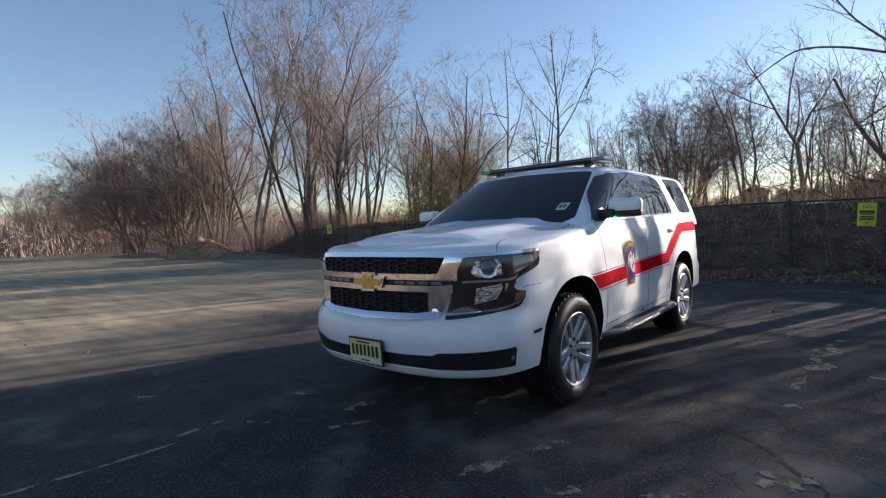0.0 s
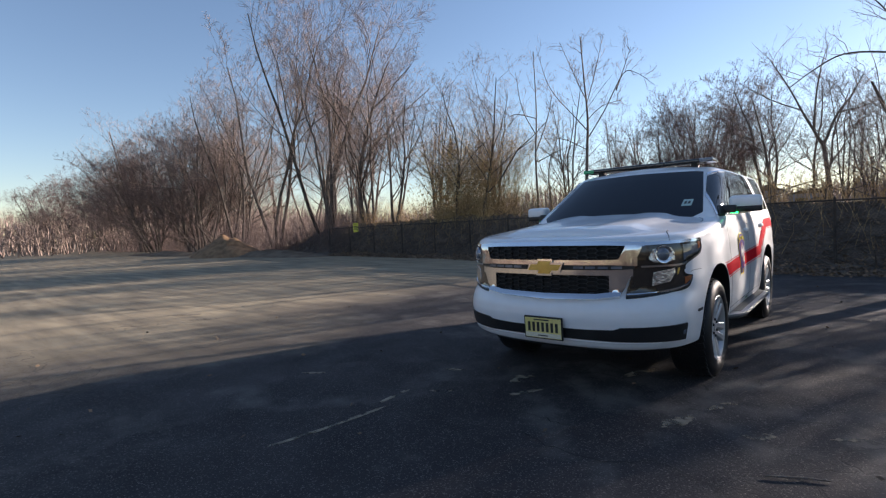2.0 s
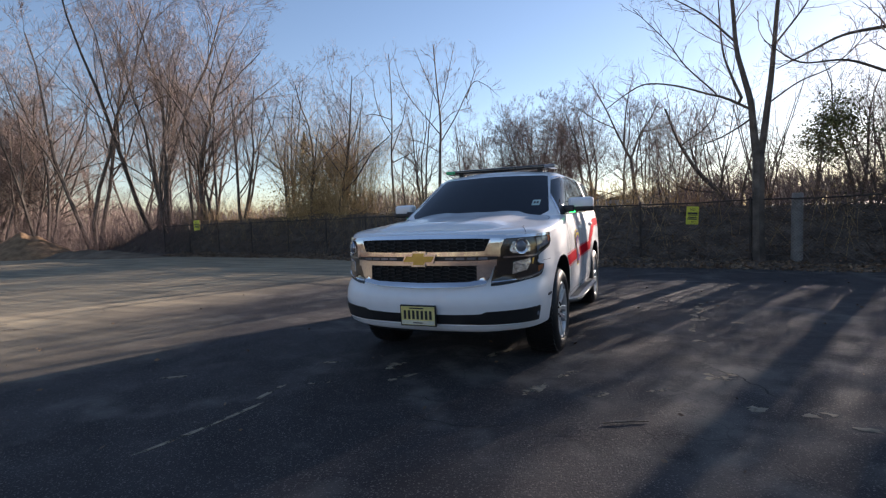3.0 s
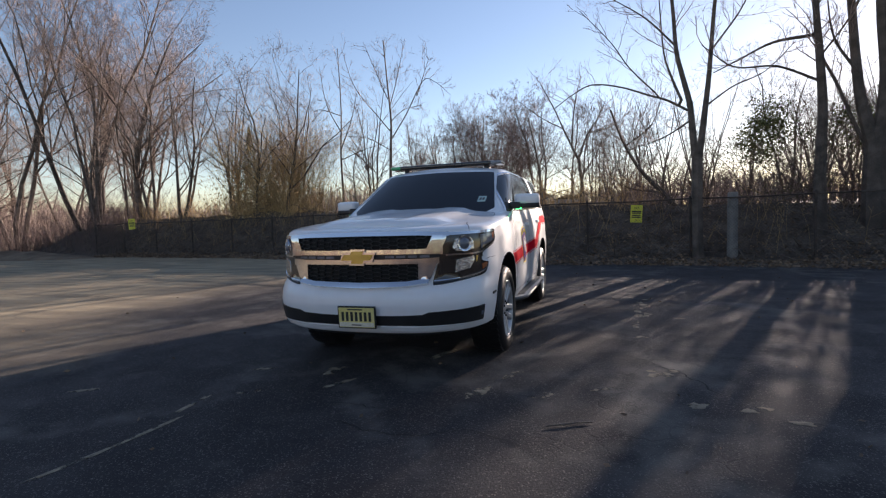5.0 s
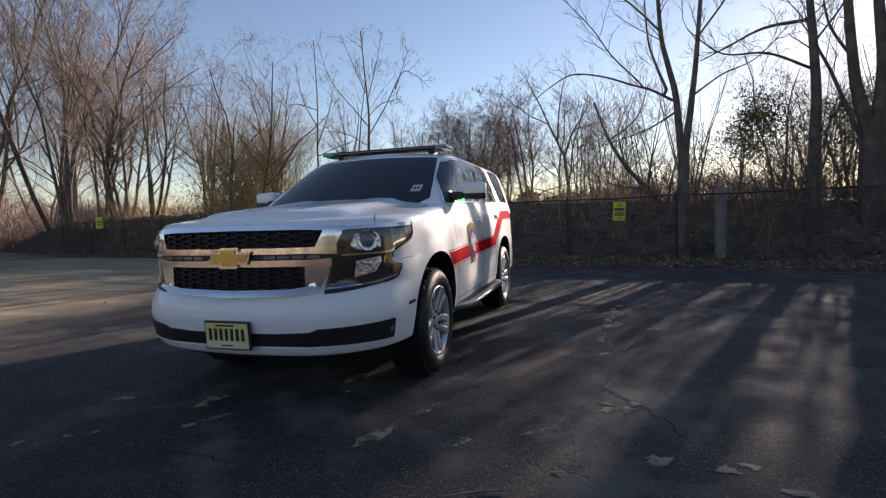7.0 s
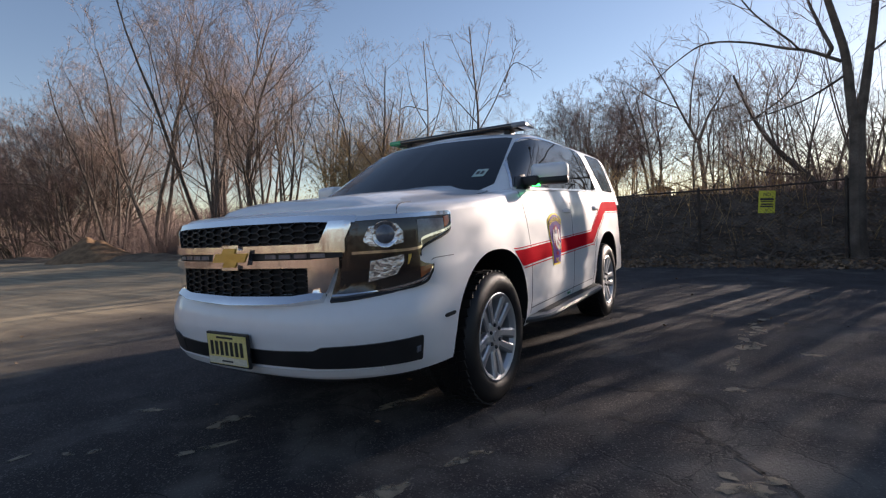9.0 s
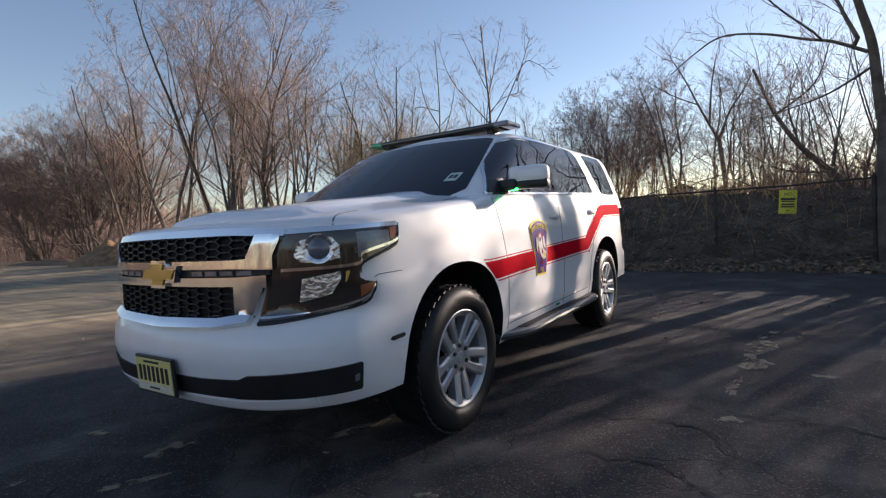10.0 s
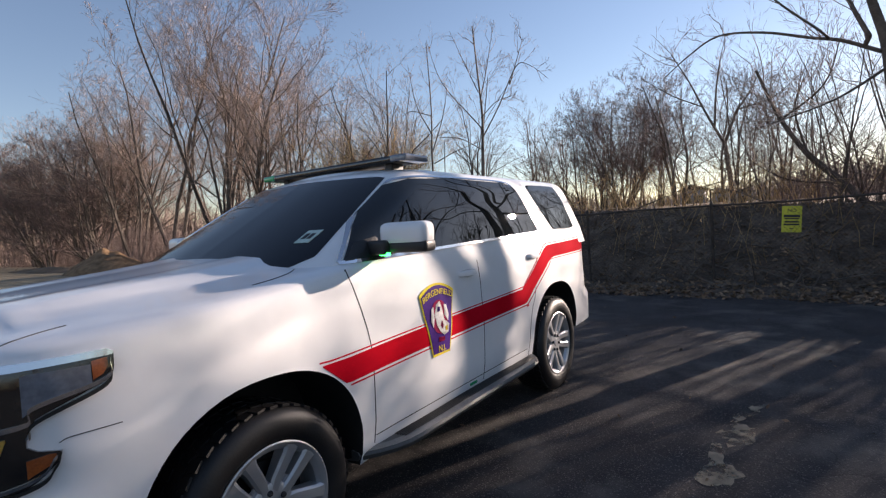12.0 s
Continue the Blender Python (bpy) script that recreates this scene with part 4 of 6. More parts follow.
# ---- flank: stripe, badge, handles, mirrors, boards ----
for m in (False, True):
    red = [(0.27, 0.900, 0.906), (0.40, 0.795, 0.905), (0.44, 0.792, 0.905), (2.30, 0.845, 0.960), (2.345, 0.850, 0.985), (2.75, 1.085, 1.232), (2.83, 1.135, 1.262), (2.93, 1.160, 1.268), (3.95, 1.170, 1.285)]
    part("stripe", patch(bmesh.new(), SIDE, red, 0.0025, 0.004, cols=60, rows=4, mirror=m), M_RED, suv, "red reflective side stripe", smooth=40)
    top = [(0.255, 0.921), (0.44, 0.919), (1.4, 0.945), (2.29, 0.975), (2.36, 1.005), (2.74, 1.247), (2.82, 1.276), (2.93, 1.283), (3.95, 1.300)]
    low = [(0.43, 0.778), (0.8, 0.786), (1.4, 0.803), (2.31, 0.830), (2.37, 0.838), (2.78, 1.078), (2.85, 1.122), (2.94, 1.145), (3.95, 1.155)]
    for line in (top, low):
        part("pinstripe", strip(bmesh.new(), SIDE, line, 0.0065, 0.0025, 0.004, per=8, mirror=m), M_RED, suv)
    # shoulder patch badge: a keystone with an arched head
    def shield(grow_, off, cols=16):
        g = grow_
        pts = []
        for t in np.linspace(-1, 1, cols):
            y = 1.175 + t * (0.172 + g)
            hi = 1.150 + g - 0.055 * t * t
            pts.append((y, hi))
        bm = bmesh.new()
        s = -1 if m else 1
        rows = 8
        grid = []
        for t, (y, hi) in zip(np.linspace(-1, 1, cols), pts):
            colv = []
            for j in range(rows + 1):
                k = j / rows
                zz = hi + (0.735 - g - hi) * k
                yy = 1.175 + (y - 1.175) * (1 - 0.50 * k)
                p = on_side(lower, yy, zz, off)
                colv.append(bm.verts.new((p.x * s, p.y, p.z)))
            grid.append(colv)
        for a, b in zip(grid, grid[1:]):
            for j in range(rows):
                bm.faces.new((a[j], a[j + 1], b[j + 1], b[j]))
        bmesh.ops.recalc_face_normals(bm, faces=bm.faces[:])
        bmesh.ops.solidify(bm, geom=bm.faces[:], thickness=0.002)
        return bm
    badge = part("badge", shield(0.0, 0.006), M_YELLOW, suv, "yellow-edged violet fire department badge", smooth=40)
    part("field", shield(-0.014, 0.008), M_PURPLE, badge, "violet badge field", smooth=40)

    def blob(name, pts, material, off, label=""):
        bm = bmesh.new()
        s = -1 if m else 1
        vs = []
        for y, z in pts:
            p = on_side(lower, y, z, off)
            vs.append(bm.verts.new((p.x * s, p.y, p.z)))
        bm.faces.new(vs)
        bmesh.ops.solidify(bm, geom=bm.faces[:], thickness=0.0015)
        bmesh.ops.recalc_face_normals(bm, faces=bm.faces[:])
        return part(name, bm, material, badge, label)

    blob("roundel", [(1.175 + 0.082 * math.cos(a), 0.955 + 0.098 * math.sin(a)) for a in np.linspace(0, 2 * math.pi, 28, endpoint=False)], M_BADGERED, 0.0105, "red roundel")
    blob("helmet_shape", [(1.14, 0.90), (1.125, 0.97), (1.15, 1.03), (1.185, 1.045), (1.205, 1.00), (1.215, 0.93), (1.26, 0.90), (1.245, 0.855), (1.20, 0.845), (1.165, 0.87)], M_BADGEWHITE, 0.0125, "white helmet shape")
    blob("axe_shape", [(1.085, 0.94), (1.10, 1.01), (1.12, 1.02), (1.12, 0.95), (1.10, 0.90)], M_BADGEWHITE, 0.0125)
    blob("axe_shape", [(1.22, 0.96), (1.225, 1.02), (1.25, 1.015), (1.265, 0.95), (1.25, 0.92)], M_BADGEWHITE, 0.0125)
    blob("badge_fleck", [(1.150, 0.985), (1.160, 1.015), (1.185, 1.010), (1.178, 0.985)], M_PURPLE, 0.0140)
    blob("badge_fleck", [(1.170, 0.905), (1.190, 0.935), (1.200, 0.900), (1.185, 0.880)], M_BADGERED, 0.0140)
    blob("badge_fleck", [(1.215, 0.890), (1.240, 0.895), (1.235, 0.870), (1.215, 0.868)], M_YELLOW, 0.0140)
    blob("scroll", [(1.145, 0.84), (1.21, 0.835), (1.205, 0.81), (1.15, 0.812)], M_BADGERED, 0.0105)

    # lettering bent along the badge's head
    def letters(text, size, place, off):
        cu = bpy.data.curves.new("letter", "FONT")
        cu.body, cu.size, cu.align_x = text, size, "CENTER"
        cu.extrude = 0.0006
        tmp = new("letter", cu)
        bpy.context.view_layer.update()
        me = bpy.data.meshes.new_from_object(tmp.evaluated_get(bpy.context.evaluated_depsgraph_get()))
        bpy.data.objects.remove(tmp)
        s = -1 if m else 1
        for v in me.vertices:
            y, z = place(v.co.x * s, v.co.y)
            p = on_side(lower, y, z, off + v.co.z)
            v.co = (p.x * s, p.y, p.z)
        me.materials.clear()
        me.materials.append(M_YELLOW)
        return put("lettering", me, badge, "yellow lettering")

    letters("BERGENFIELD", 0.048, lambda a, b: (1.175 + a * 1.02, 1.083 + b - 1.7 * a * a), 0.0115)
    letters("N.J.", 0.05, lambda a, b: (1.175 + a, 0.757 + b), 0.0115)

    # door handles
    for yh, zh in ((1.545, 1.168), (2.535, 1.198)):
        bm = bmesh.new()
        ring = []
        s = -1 if m else 1
        for k in range(9):
            t = k / 8
            y = yh - 0.105 + 0.21 * t
            lift = 0.030 * math.sin(math.pi * min(1, max(0, t * 1.0))) ** 0.45 + 0.004
            h = 0.020 * (0.75 + 0.25 * math.sin(math.pi * t))
            ring.append([bm.verts.new((s * on_side(lower, y, zh + a * h, 0).x + s * (lift - b), y, zh + a * h)) for a, b in ((-1, 0.014), (-0.8, 0.003), (0, 0), (0.8, 0.003), (1, 0.014))])
        for a, b in zip(ring, ring[1:]):
            for k in range(4):
                bm.faces.new((a[k], a[k + 1], b[k + 1], b[k]))
        bmesh.ops.recalc_face_normals(bm, faces=bm.faces[:])
        bmesh.ops.solidify(bm, geom=bm.faces[:], thickness=0.006)
        part("door_handle", bm, M_PAINT, suv, "white door handle with chrome insert", smooth=50)
        part("handle_cup", patch(bmesh.new(), SIDE, [(yh - 0.09, zh - 0.012, zh + 0.016), (yh, zh - 0.030, zh + 0.024), (yh + 0.075, zh - 0.022, zh + 0.02), (yh + 0.085, zh - 0.01, zh + 0.01)], 0.0015, 0.004, cols=10, rows=3, mirror=m), M_LIP, suv)

    # mirrors
    s = -1 if m else 1
    mirror_ = put("door_mirror", None, suv, "white-capped black door mirror")
    bm = box(bmesh.new(), (0.27, 0.13, 0.132), (s * 1.085, 0.785, 1.452), bevel=0.05, segs=4)
    bmesh.ops.transform(bm, matrix=Matrix.Translation((s * 0.96, 0.77, 0)) @ Matrix.Rotation(s * radians(12), 4, "Z") @ Matrix.Translation((-s * 0.96, -0.77, 0)), verts=bm.verts[:])
    for v in bm.verts:
        if v.co.z > 1.46:
            v.co.z = 1.46 + (v.co.z - 1.46) * 0.85
    part("mirror_cap", bm, M_PAINT, mirror_, "white mirror cap", smooth=60)
    bm = box(bmesh.new(), (0.262, 0.126, 0.06), (s * 1.085, 0.788, 1.385), bevel=0.022, segs=3)
    bmesh.ops.transform(bm, matrix=Matrix.Translation((s * 0.96, 0.77, 0)) @ Matrix.Rotation(s * radians(12), 4, "Z") @ Matrix.Translation((-s * 0.96, -0.77, 0)), verts=bm.verts[:])
    part("mirror_base", bm, M_TRIMBLACK, mirror_, "black mirror underside", smooth=60)
    bm = box(bmesh.new(), (0.13, 0.085, 0.075), (s * 0.955, 0.745, 1.385), bevel=0.02, segs=3)
    part("mirror_arm", bm, M_TRIMBLACK, mirror_, "black mirror arm", smooth=60)
    part("mirror_strobe", box(bmesh.new(), (0.06, 0.02, 0.016), (s * 1.00, 0.725, 1.352), bevel=0.005), M_GREENLENS if m else M_GREENLIT, mirror_, "green mirror strobe")
    part("sail_panel", patch(bmesh.new(), CAB, [(0.54, 1.332, 1.335), (0.64, 1.334, 1.415), (0.78, 1.337, 1.44), (0.82, 1.34, 1.36)], 0.010, 0.012, cols=6, rows=3, mirror=m), M_TRIMBLACK, mirror_, "black sail panel")

    # running board
    bm = bmesh.new()
    prof = [(0.90, 0.385), (0.90, 0.415), (1.03, 0.425), (1.075, 0.418), (1.085, 0.402), (1.07, 0.378), (0.98, 0.365)]
    ring = []
    for k in range(25):
        t = k / 24
        y = 0.50 + t * 1.98
        pull = 0.13 * (max(0, (0.16 - t) / 0.16) ** 2 + max(0, (t - 0.88) / 0.12) ** 2)
        ring.append([bm.verts.new((s * (x - (pull if x > 0.95 else 0)), y, z)) for x, z in prof])
    for a, b in zip(ring, ring[1:]):
        for k in range(len(prof)):
            fc = bm.faces.new((a[k], a[(k + 1) % 7], b[(k + 1) % 7], b[k]))
            fc.material_index = 1 if k == 2 else 0
    bm.faces.new(ring[0]), bm.faces.new(ring[-1][::-1])
    bmesh.ops.recalc_face_normals(bm, faces=bm.faces[:])
    board = part("running_board", bm, [M_BOARD, M_BOARDEDGE], suv, "ribbed dark running board with a pale edge", smooth=40)
    for k in range(7):
        part("board_rib", box(bmesh.new(), (0.006, 1.6, 0.005), (s * (0.935 + 0.016 * k), 1.55, 0.4205 + 0.0012 * k)), M_TRIMBLACK, board)
    part("board_strobe", box(bmesh.new(), (0.02, 0.085, 0.018), (s * 0.955, 1.55, 0.452), bevel=0.004), M_GREENLENS, board, "green strobe under the sill")
    for yb in (0.85, 1.2, 1.9, 2.25):
        part("board_bracket", box(bmesh.new(), (0.03, 0.10, 0.018), (s * 0.93, yb, 0.43), bevel=0.003), M_LIP, board)

# rear details: door glass and lamps, unlit
part("rear_window", patch(bmesh.new(), lambda x, z, off: Vector((x, green(len(CABIN) - 1.001, z).y + off - 0.02 * x * x, z)), [(-0.66, 1.40, 1.76), (0.66, 1.40, 1.76)], 0.012, 0.02, cols=16, rows=5), M_GLASS, suv, "dark rear window")
for s in (-1, 1):
    part("tail_lamp", box(bmesh.new(), (0.16, 0.06, 0.46), (s * 0.76, 4.085, 1.12), bevel=0.02), M_BADGERED, suv, "red tail lamp")

# roof bar, rails and aerials
bar = put("light_bar", None, suv, "low dark roof light bar with green strobes")
part("bar_body", box(bmesh.new(), (1.30, 0.22, 0.042), (0, 1.42, 1.926), bevel=0.011, segs=3), M_TRIMBLACK, bar, "dark bar housing", smooth=50)
part("bar_lens", box(bmesh.new(), (1.31, 0.235, 0.022), (0, 1.42, 1.926), bevel=0.006), M_LENS, bar, "smoked lens band", smooth=50)
part("bar_top", box(bmesh.new(), (1.22, 0.15, 0.008), (0, 1.42, 1.949), bevel=0.003), M_GALV, bar, "grey top plate")
for s in (-1, 1):
    part("end_lens", box(bmesh.new(), (0.13, 0.245, 0.042), (s * 0.65, 1.42, 1.926), bevel=0.015, segs=3), M_CLEAR if s > 0 else M_GREENLENS, bar, "strobe end lens", smooth=50)
    part("bar_foot", box(bmesh.new(), (0.06, 0.12, 0.07), (s * 0.52, 1.42, 1.885), bevel=0.01), M_TRIMBLACK, bar)
for x_, y_, h in ((0.30, 2.35, 0.30), (-0.25, 2.7, 0.25)):
    bm = tube(bmesh.new(), [(x_, y_, 1.88), (x_, y_, 1.915), (x_, y_, 1.92), (x_, y_ + 0.02, 1.9 + h)], [0.022, 0.018, 0.004, 0.002], 8)
    part("aerial", bm, M_TRIMBLACK, suv, "thin black roof aerial")

# wipers on the windshield's foot
for x0, x1 in ((-0.62, -0.02), (0.05, 0.58)):
    pts = [on_front(green, x0 + (x1 - x0) * t, 1.30 + 0.035 * math.sin(math.pi * t) * 0.6, 0.02) for t in np.linspace(0, 1, 7)]
    part("wiper", tube(bmesh.new(), pts, 0.008, 6), M_TRIMBLACK, suv, "black wiper blade")

# gap between hood and fender, laid on the body's skin
from mathutils.bvhtree import BVHTree

skin = BVHTree.FromPolygons([v.co[:] for v in body.data.vertices], [p.vertices[:] for p in body.data.polygons])


def on_skin(x, y, up):
    hit = skin.ray_cast(Vector((x, y, 3)), Vector((0, 0, -1)))[0]
    return Vector((x, y, (hit.z if hit else 1.2) + up))


for s in (-1, 1):
    for path in ([(0.845, -0.80), (0.80, -0.70), (0.775, -0.62), (0.765, -0.55)], [(0.79, 0.33), (0.83, 0.26), (0.855, 0.16), (0.86, 0.06)]):
        bm = bmesh.new()
        prev = None
        for x, y in spline(path, 8):
            row = [bm.verts.new(on_skin(s * (x + d), y, u)) for d, u in ((-0.0035, 0.0), (-0.003, 0.0018), (0.003, 0.0018), (0.0035, 0.0))]
            if prev:
                for k in range(3):
                    bm.faces.new((prev[k], prev[k + 1], row[k + 1], row[k]))
            prev = row
        bmesh.ops.recalc_face_normals(bm, faces=bm.faces[:])
        part("hood_gap", bm, M_SEAM, suv)
for x_ in (0.625, 0.655):
    part("sticker_bar", patch(bmesh.new(), SCREEN, [(x_ - 0.010, 1.448, 1.472), (x_ + 0.010, 1.448, 1.472)], 0.0085, 0.003, cols=3, rows=2), M_INK, suv)


# ---- trees ----
def grow(seed, height, radius, limbs=12, spread=0.75, first=0.25, curve=0.16, stems=1, sub=(6, 5, 3), lean=(0, 0), reach=0.42, twig_r=0.0048, fan=(0.04, 0.15), up=0.05):
    """The bars of a bare tree: arrays of start, end, radii and level."""
    rnd = random.Random(seed)
    bars = []

    def branch(p, d, length, r, level):
        count = (7, 5, 4, 3, 2)[level]
        kids = (limbs, sub[0], sub[1], sub[2], 0)[level]
        starts = sorted(rnd.uniform(first if level == 0 else 0.15, 0.98) for _ in range(kids))
        q, pos, rr = Vector(p), 0.0, r
        tip = r * (0.22 if level == 0 else 0.35)
        for k in range(count):
            wob = curve * (0.6, 1.05, 0.95, 0.7, 0.6)[level]
            d = (d + Vector((rnd.gauss(0, wob), rnd.gauss(0, wob), rnd.gauss(0, wob * 0.6) + (0.045 if level else up)))).normalized()
            e = q + d * (length / count)
            r2 = r + (tip - r) * (k + 1) / count
            bars.append((*q, *e, max(rr, twig_r * 0.8), max(r2, twig_r * 0.7), level))
            while starts and starts[0] <= (k + 1) / count:
                t = starts.pop(0)
                u = (t * count) - k
                at = q.lerp(e, min(max(u, 0), 1))
                ang = rnd.uniform(0, 2 * math.pi)
                side = d.orthogonal().normalized()
                side.rotate(Matrix.Rotation(ang, 3, d))
                tilt = spread * rnd.uniform(0.7, 1.25)
                nd = (d * math.cos(tilt) + side * math.sin(tilt)).normalized()
                share = reach if level == 0 else (0.52, 0.56, 0.66)[level - 1]
                ln = length * share * (1.15 - 0.65 * t) * rnd.uniform(0.7, 1.25)
                branch(at, nd, ln, max(r2 * rnd.uniform(0.4, 0.62), twig_r), level + 1)
            q, rr = e, r2

    for s in range(stems):
        a = 2 * math.pi * s / max(stems, 1) + rnd.uniform(0, 1)
        out = 0.0 if stems == 1 else rnd.uniform(*fan)
        d = Vector((lean[0] + out * math.cos(a), lean[1] + out * math.sin(a), 1)).normalized()
        branch(Vector((0.12 * math.cos(a) * (stems > 1), 0.12 * math.sin(a) * (stems > 1), -0.3)), d, height * rnd.uniform(0.85, 1.05), radius, 0)
    return np.array(bars)


def bars_mesh(name, bars, material, sides):
    p0, p1 = bars[:, :3], bars[:, 3:6]
    v, f = prisms(p0, p1 + (p1 - p0) * 0.04, bars[:, 6], bars[:, 7], sides)
    return raw(name, v, f, material, 50 if sides > 4 else None)


def tree(name, bars, label, twig=None, at=None, category="tree", group=""):
    holder = tagged(new(name), label, category, group)
    lev = bars[:, 8]
    put("trunk", bars_mesh("trunk", bars[lev <= 1], M_BARK, 6), holder)
    mid_, fine_ = bars[lev == 2], bars[lev >= 3]
    v, f = prisms(mid_[:, :3], mid_[:, 3:6], mid_[:, 6], mid_[:, 7], 3)
    v2, f2 = ribbons(fine_[:, :3], fine_[:, 3:6], fine_[:, 6] * 0.8, fine_[:, 7] * 0.65, np.random.default_rng(len(bars)))
    me = raw("crown", np.concatenate([v, v2]), np.concatenate([f, f2 + len(v)]), twig or M_TWIG)
    tagged(put("crown", me, holder, "bare grey-brown twigs"), kind="stuff")
    if at is not None:
        holder.matrix_basis = at
    return holder


rng = np.random.default_rng(5)
PROTO = [
    ("tall", dict(height=12.0, radius=0.10, limbs=9, stems=3, first=0.25, spread=0.62, reach=0.50, sub=(7, 6, 4), twig_r=0.0066, fan=(0.08, 0.22), up=0.07, curve=0.17)),
    ("tall", dict(height=11.5, radius=0.085, limbs=8, stems=4, first=0.25, spread=0.62, reach=0.46, sub=(7, 6, 4), twig_r=0.0066, fan=(0.06, 0.20), up=0.07, curve=0.16)),
    ("tall", dict(height=11.5, radius=0.16, limbs=18, stems=1, first=0.22, spread=0.78, reach=0.60, sub=(7, 6, 4), twig_r=0.006, curve=0.18)),
    ("mid", dict(height=9, radius=0.10, limbs=11, stems=2, first=0.22, spread=0.70, reach=0.54, sub=(6, 4, 3), twig_r=0.0055, fan=(0.08, 0.25))),
    ("mid", dict(height=8.5, radius=0.10, limbs=14, stems=1, first=0.2, spread=0.8, reach=0.60, sub=(6, 5, 3), twig_r=0.0055, curve=0.18)),
    ("mid", dict(height=8.2, radius=0.08, limbs=8, stems=3, first=0.2, spread=0.66, reach=0.50, sub=(5, 5, 3), twig_r=0.0055, fan=(0.08, 0.25))),
    ("thicket", dict(height=6.3, radius=0.06, limbs=10, stems=4, first=0.1, spread=0.75, reach=0.52, sub=(6, 5, 4), twig_r=0.0068, fan=(0.12, 0.4), curve=0.22)),
    ("thicket", dict(height=6.8, radius=0.08, limbs=16, stems=2, first=0.10, spread=0.85, reach=0.58, sub=(7, 5, 4), twig_r=0.0068, fan=(0.1, 0.3), curve=0.22)),
    ("low", dict(height=6.5, radius=0.06, limbs=9, stems=3, first=0.12, spread=0.75, reach=0.50, sub=(5, 4, 3), fan=(0.08, 0.3), curve=0.2)),
    ("low", dict(height=7, radius=0.07, limbs=12, stems=2, first=0.14, spread=0.8, reach=0.52, sub=(5, 4, 3), fan=(0.06, 0.2), curve=0.2)),
    ("brush", dict(height=4.4, radius=0.03, limbs=8, stems=4, first=0.08, spread=0.8, reach=0.45, sub=(4, 4, 2), twig_r=0.003)),
    ("brush", dict(height=4.0, radius=0.03, limbs=8, stems=4, first=0.1, spread=0.9, reach=0.5, sub=(4, 4, 2), twig_r=0.003)),
]
protos = {}
for k, (kind, spec) in enumerate(PROTO):
    protos.setdefault(kind, []).append(tree("bare_tree", grow(40 + k, **spec), "bare leafless deciduous tree standing in the wood", twig=M_DARKTWIG if kind in ("low", "thicket") else None, group="trees of the wood"))
used = set()


def plant(kind, x, y, scale=1.0, turn=None):
    src = protos[kind][rng.integers(len(protos[kind]))]
    m = Matrix.Translation((x, y, max(hill(x, y), 0) - 0.05)) @ Matrix.Rotation(rng.uniform(0, 6.28) if turn is None else turn, 4, "Z") @ Matrix.Scale(scale * rng.uniform(0.92, 1.08), 4)
    if src.name not in used:
        used.add(src.name)
        src.matrix_basis = m
        return src
    ob = copy_thing(src, m)
    return ob


# left thicket, tall wood, middle wood, clump behind the car, right brush
def scatter(kind, spots, scale):
    for x, y in spots:
        plant(kind, x, y, scale)


def belt(n, x0, x1, d0, d1):
    """n spots spread evenly along the wood's edge, jittered, at depths d0 to d1 behind it."""
    out = []
    for k in range(n):
        x = x0 + (x1 - x0) * (k + rng.uniform(0.1, 0.9)) / n
        out.append((x, base_line(x) + rng.uniform(d0, d1)))
    return out


scatter("mid", belt(9, -160, -90, 0, 12), 1.0)
scatter("thicket", belt(11, -110, -66, 0.2, 6), 1.35)
scatter("thicket", belt(9, -66, -40, 0.2, 3), 1.30)
scatter("mid", belt(7, -66, -44, 1.5, 6), 1.55)
scatter("tall", belt(4, -52, -42, 4, 8), 1.12)
scatter("mid", [(-44.0, 16.2), (-47.8, 17.2), (-41.2, 17.6)], 1.3)
scatter("tall", [(-38.5, 17.0), (-34.5, 18.0)], 1.3)
scatter("tall", belt(5, -32, -23, 2.5, 7), 1.10)
scatter("tall", belt(3, -56, -30, 9, 16), 1.0)
scatter("mid", belt(10, -26, -11, 3.5, 7), 0.84)
scatter("mid", belt(4, -24, -10, 8, 13), 0.85)
scatter("mid", [(rng.uniform(-17, -3), rng.uniform(31, 44)) for _ in range(14)], 0.82)
scatter("thicket", [(rng.uniform(-8, 3.5), rng.uniform(25, 34)) for _ in range(8)], 0.76)
scatter("brush", belt(7, 1.4, 5.2, 4.5, 9.0), 0.95)
scatter("brush", belt(4, 5.4, 8.0, 3.0, 7.0), 0.42)
scatter("brush", [(5.4, 14.5), (8.2, 13.4)], 0.95)
scatter("low", [(7.5, 13.8), (8.7, 14.8), (9.9, 15.4)], 0.72)
scatter("low", [(6.5, 14.3), (9.3, 13.6), (10.8, 14.6), (12.4, 13.2)], 0.82)
scatter("brush", belt(9, 8.2, 15.0, 4.0, 8.0), 1.0)
scatter("low", belt(6, 9.5, 20.0, 8.0, 15.0), 0.85)
scatter("low", [(8.5, 15.8), (10.1, 15.6), (11.6, 16.6), (13.4, 15.2)], 0.92)
scatter("tall", belt(7, 13, 44, 0.5, 7.0), 0.9)
scatter("tall", [(-30, -30), (-9, -29), (12, -30), (30, -24)], 0.85)
scatter("mid", [(rng.uniform(20, 40), rng.uniform(28, 46)) for _ in range(8)], 0.9)


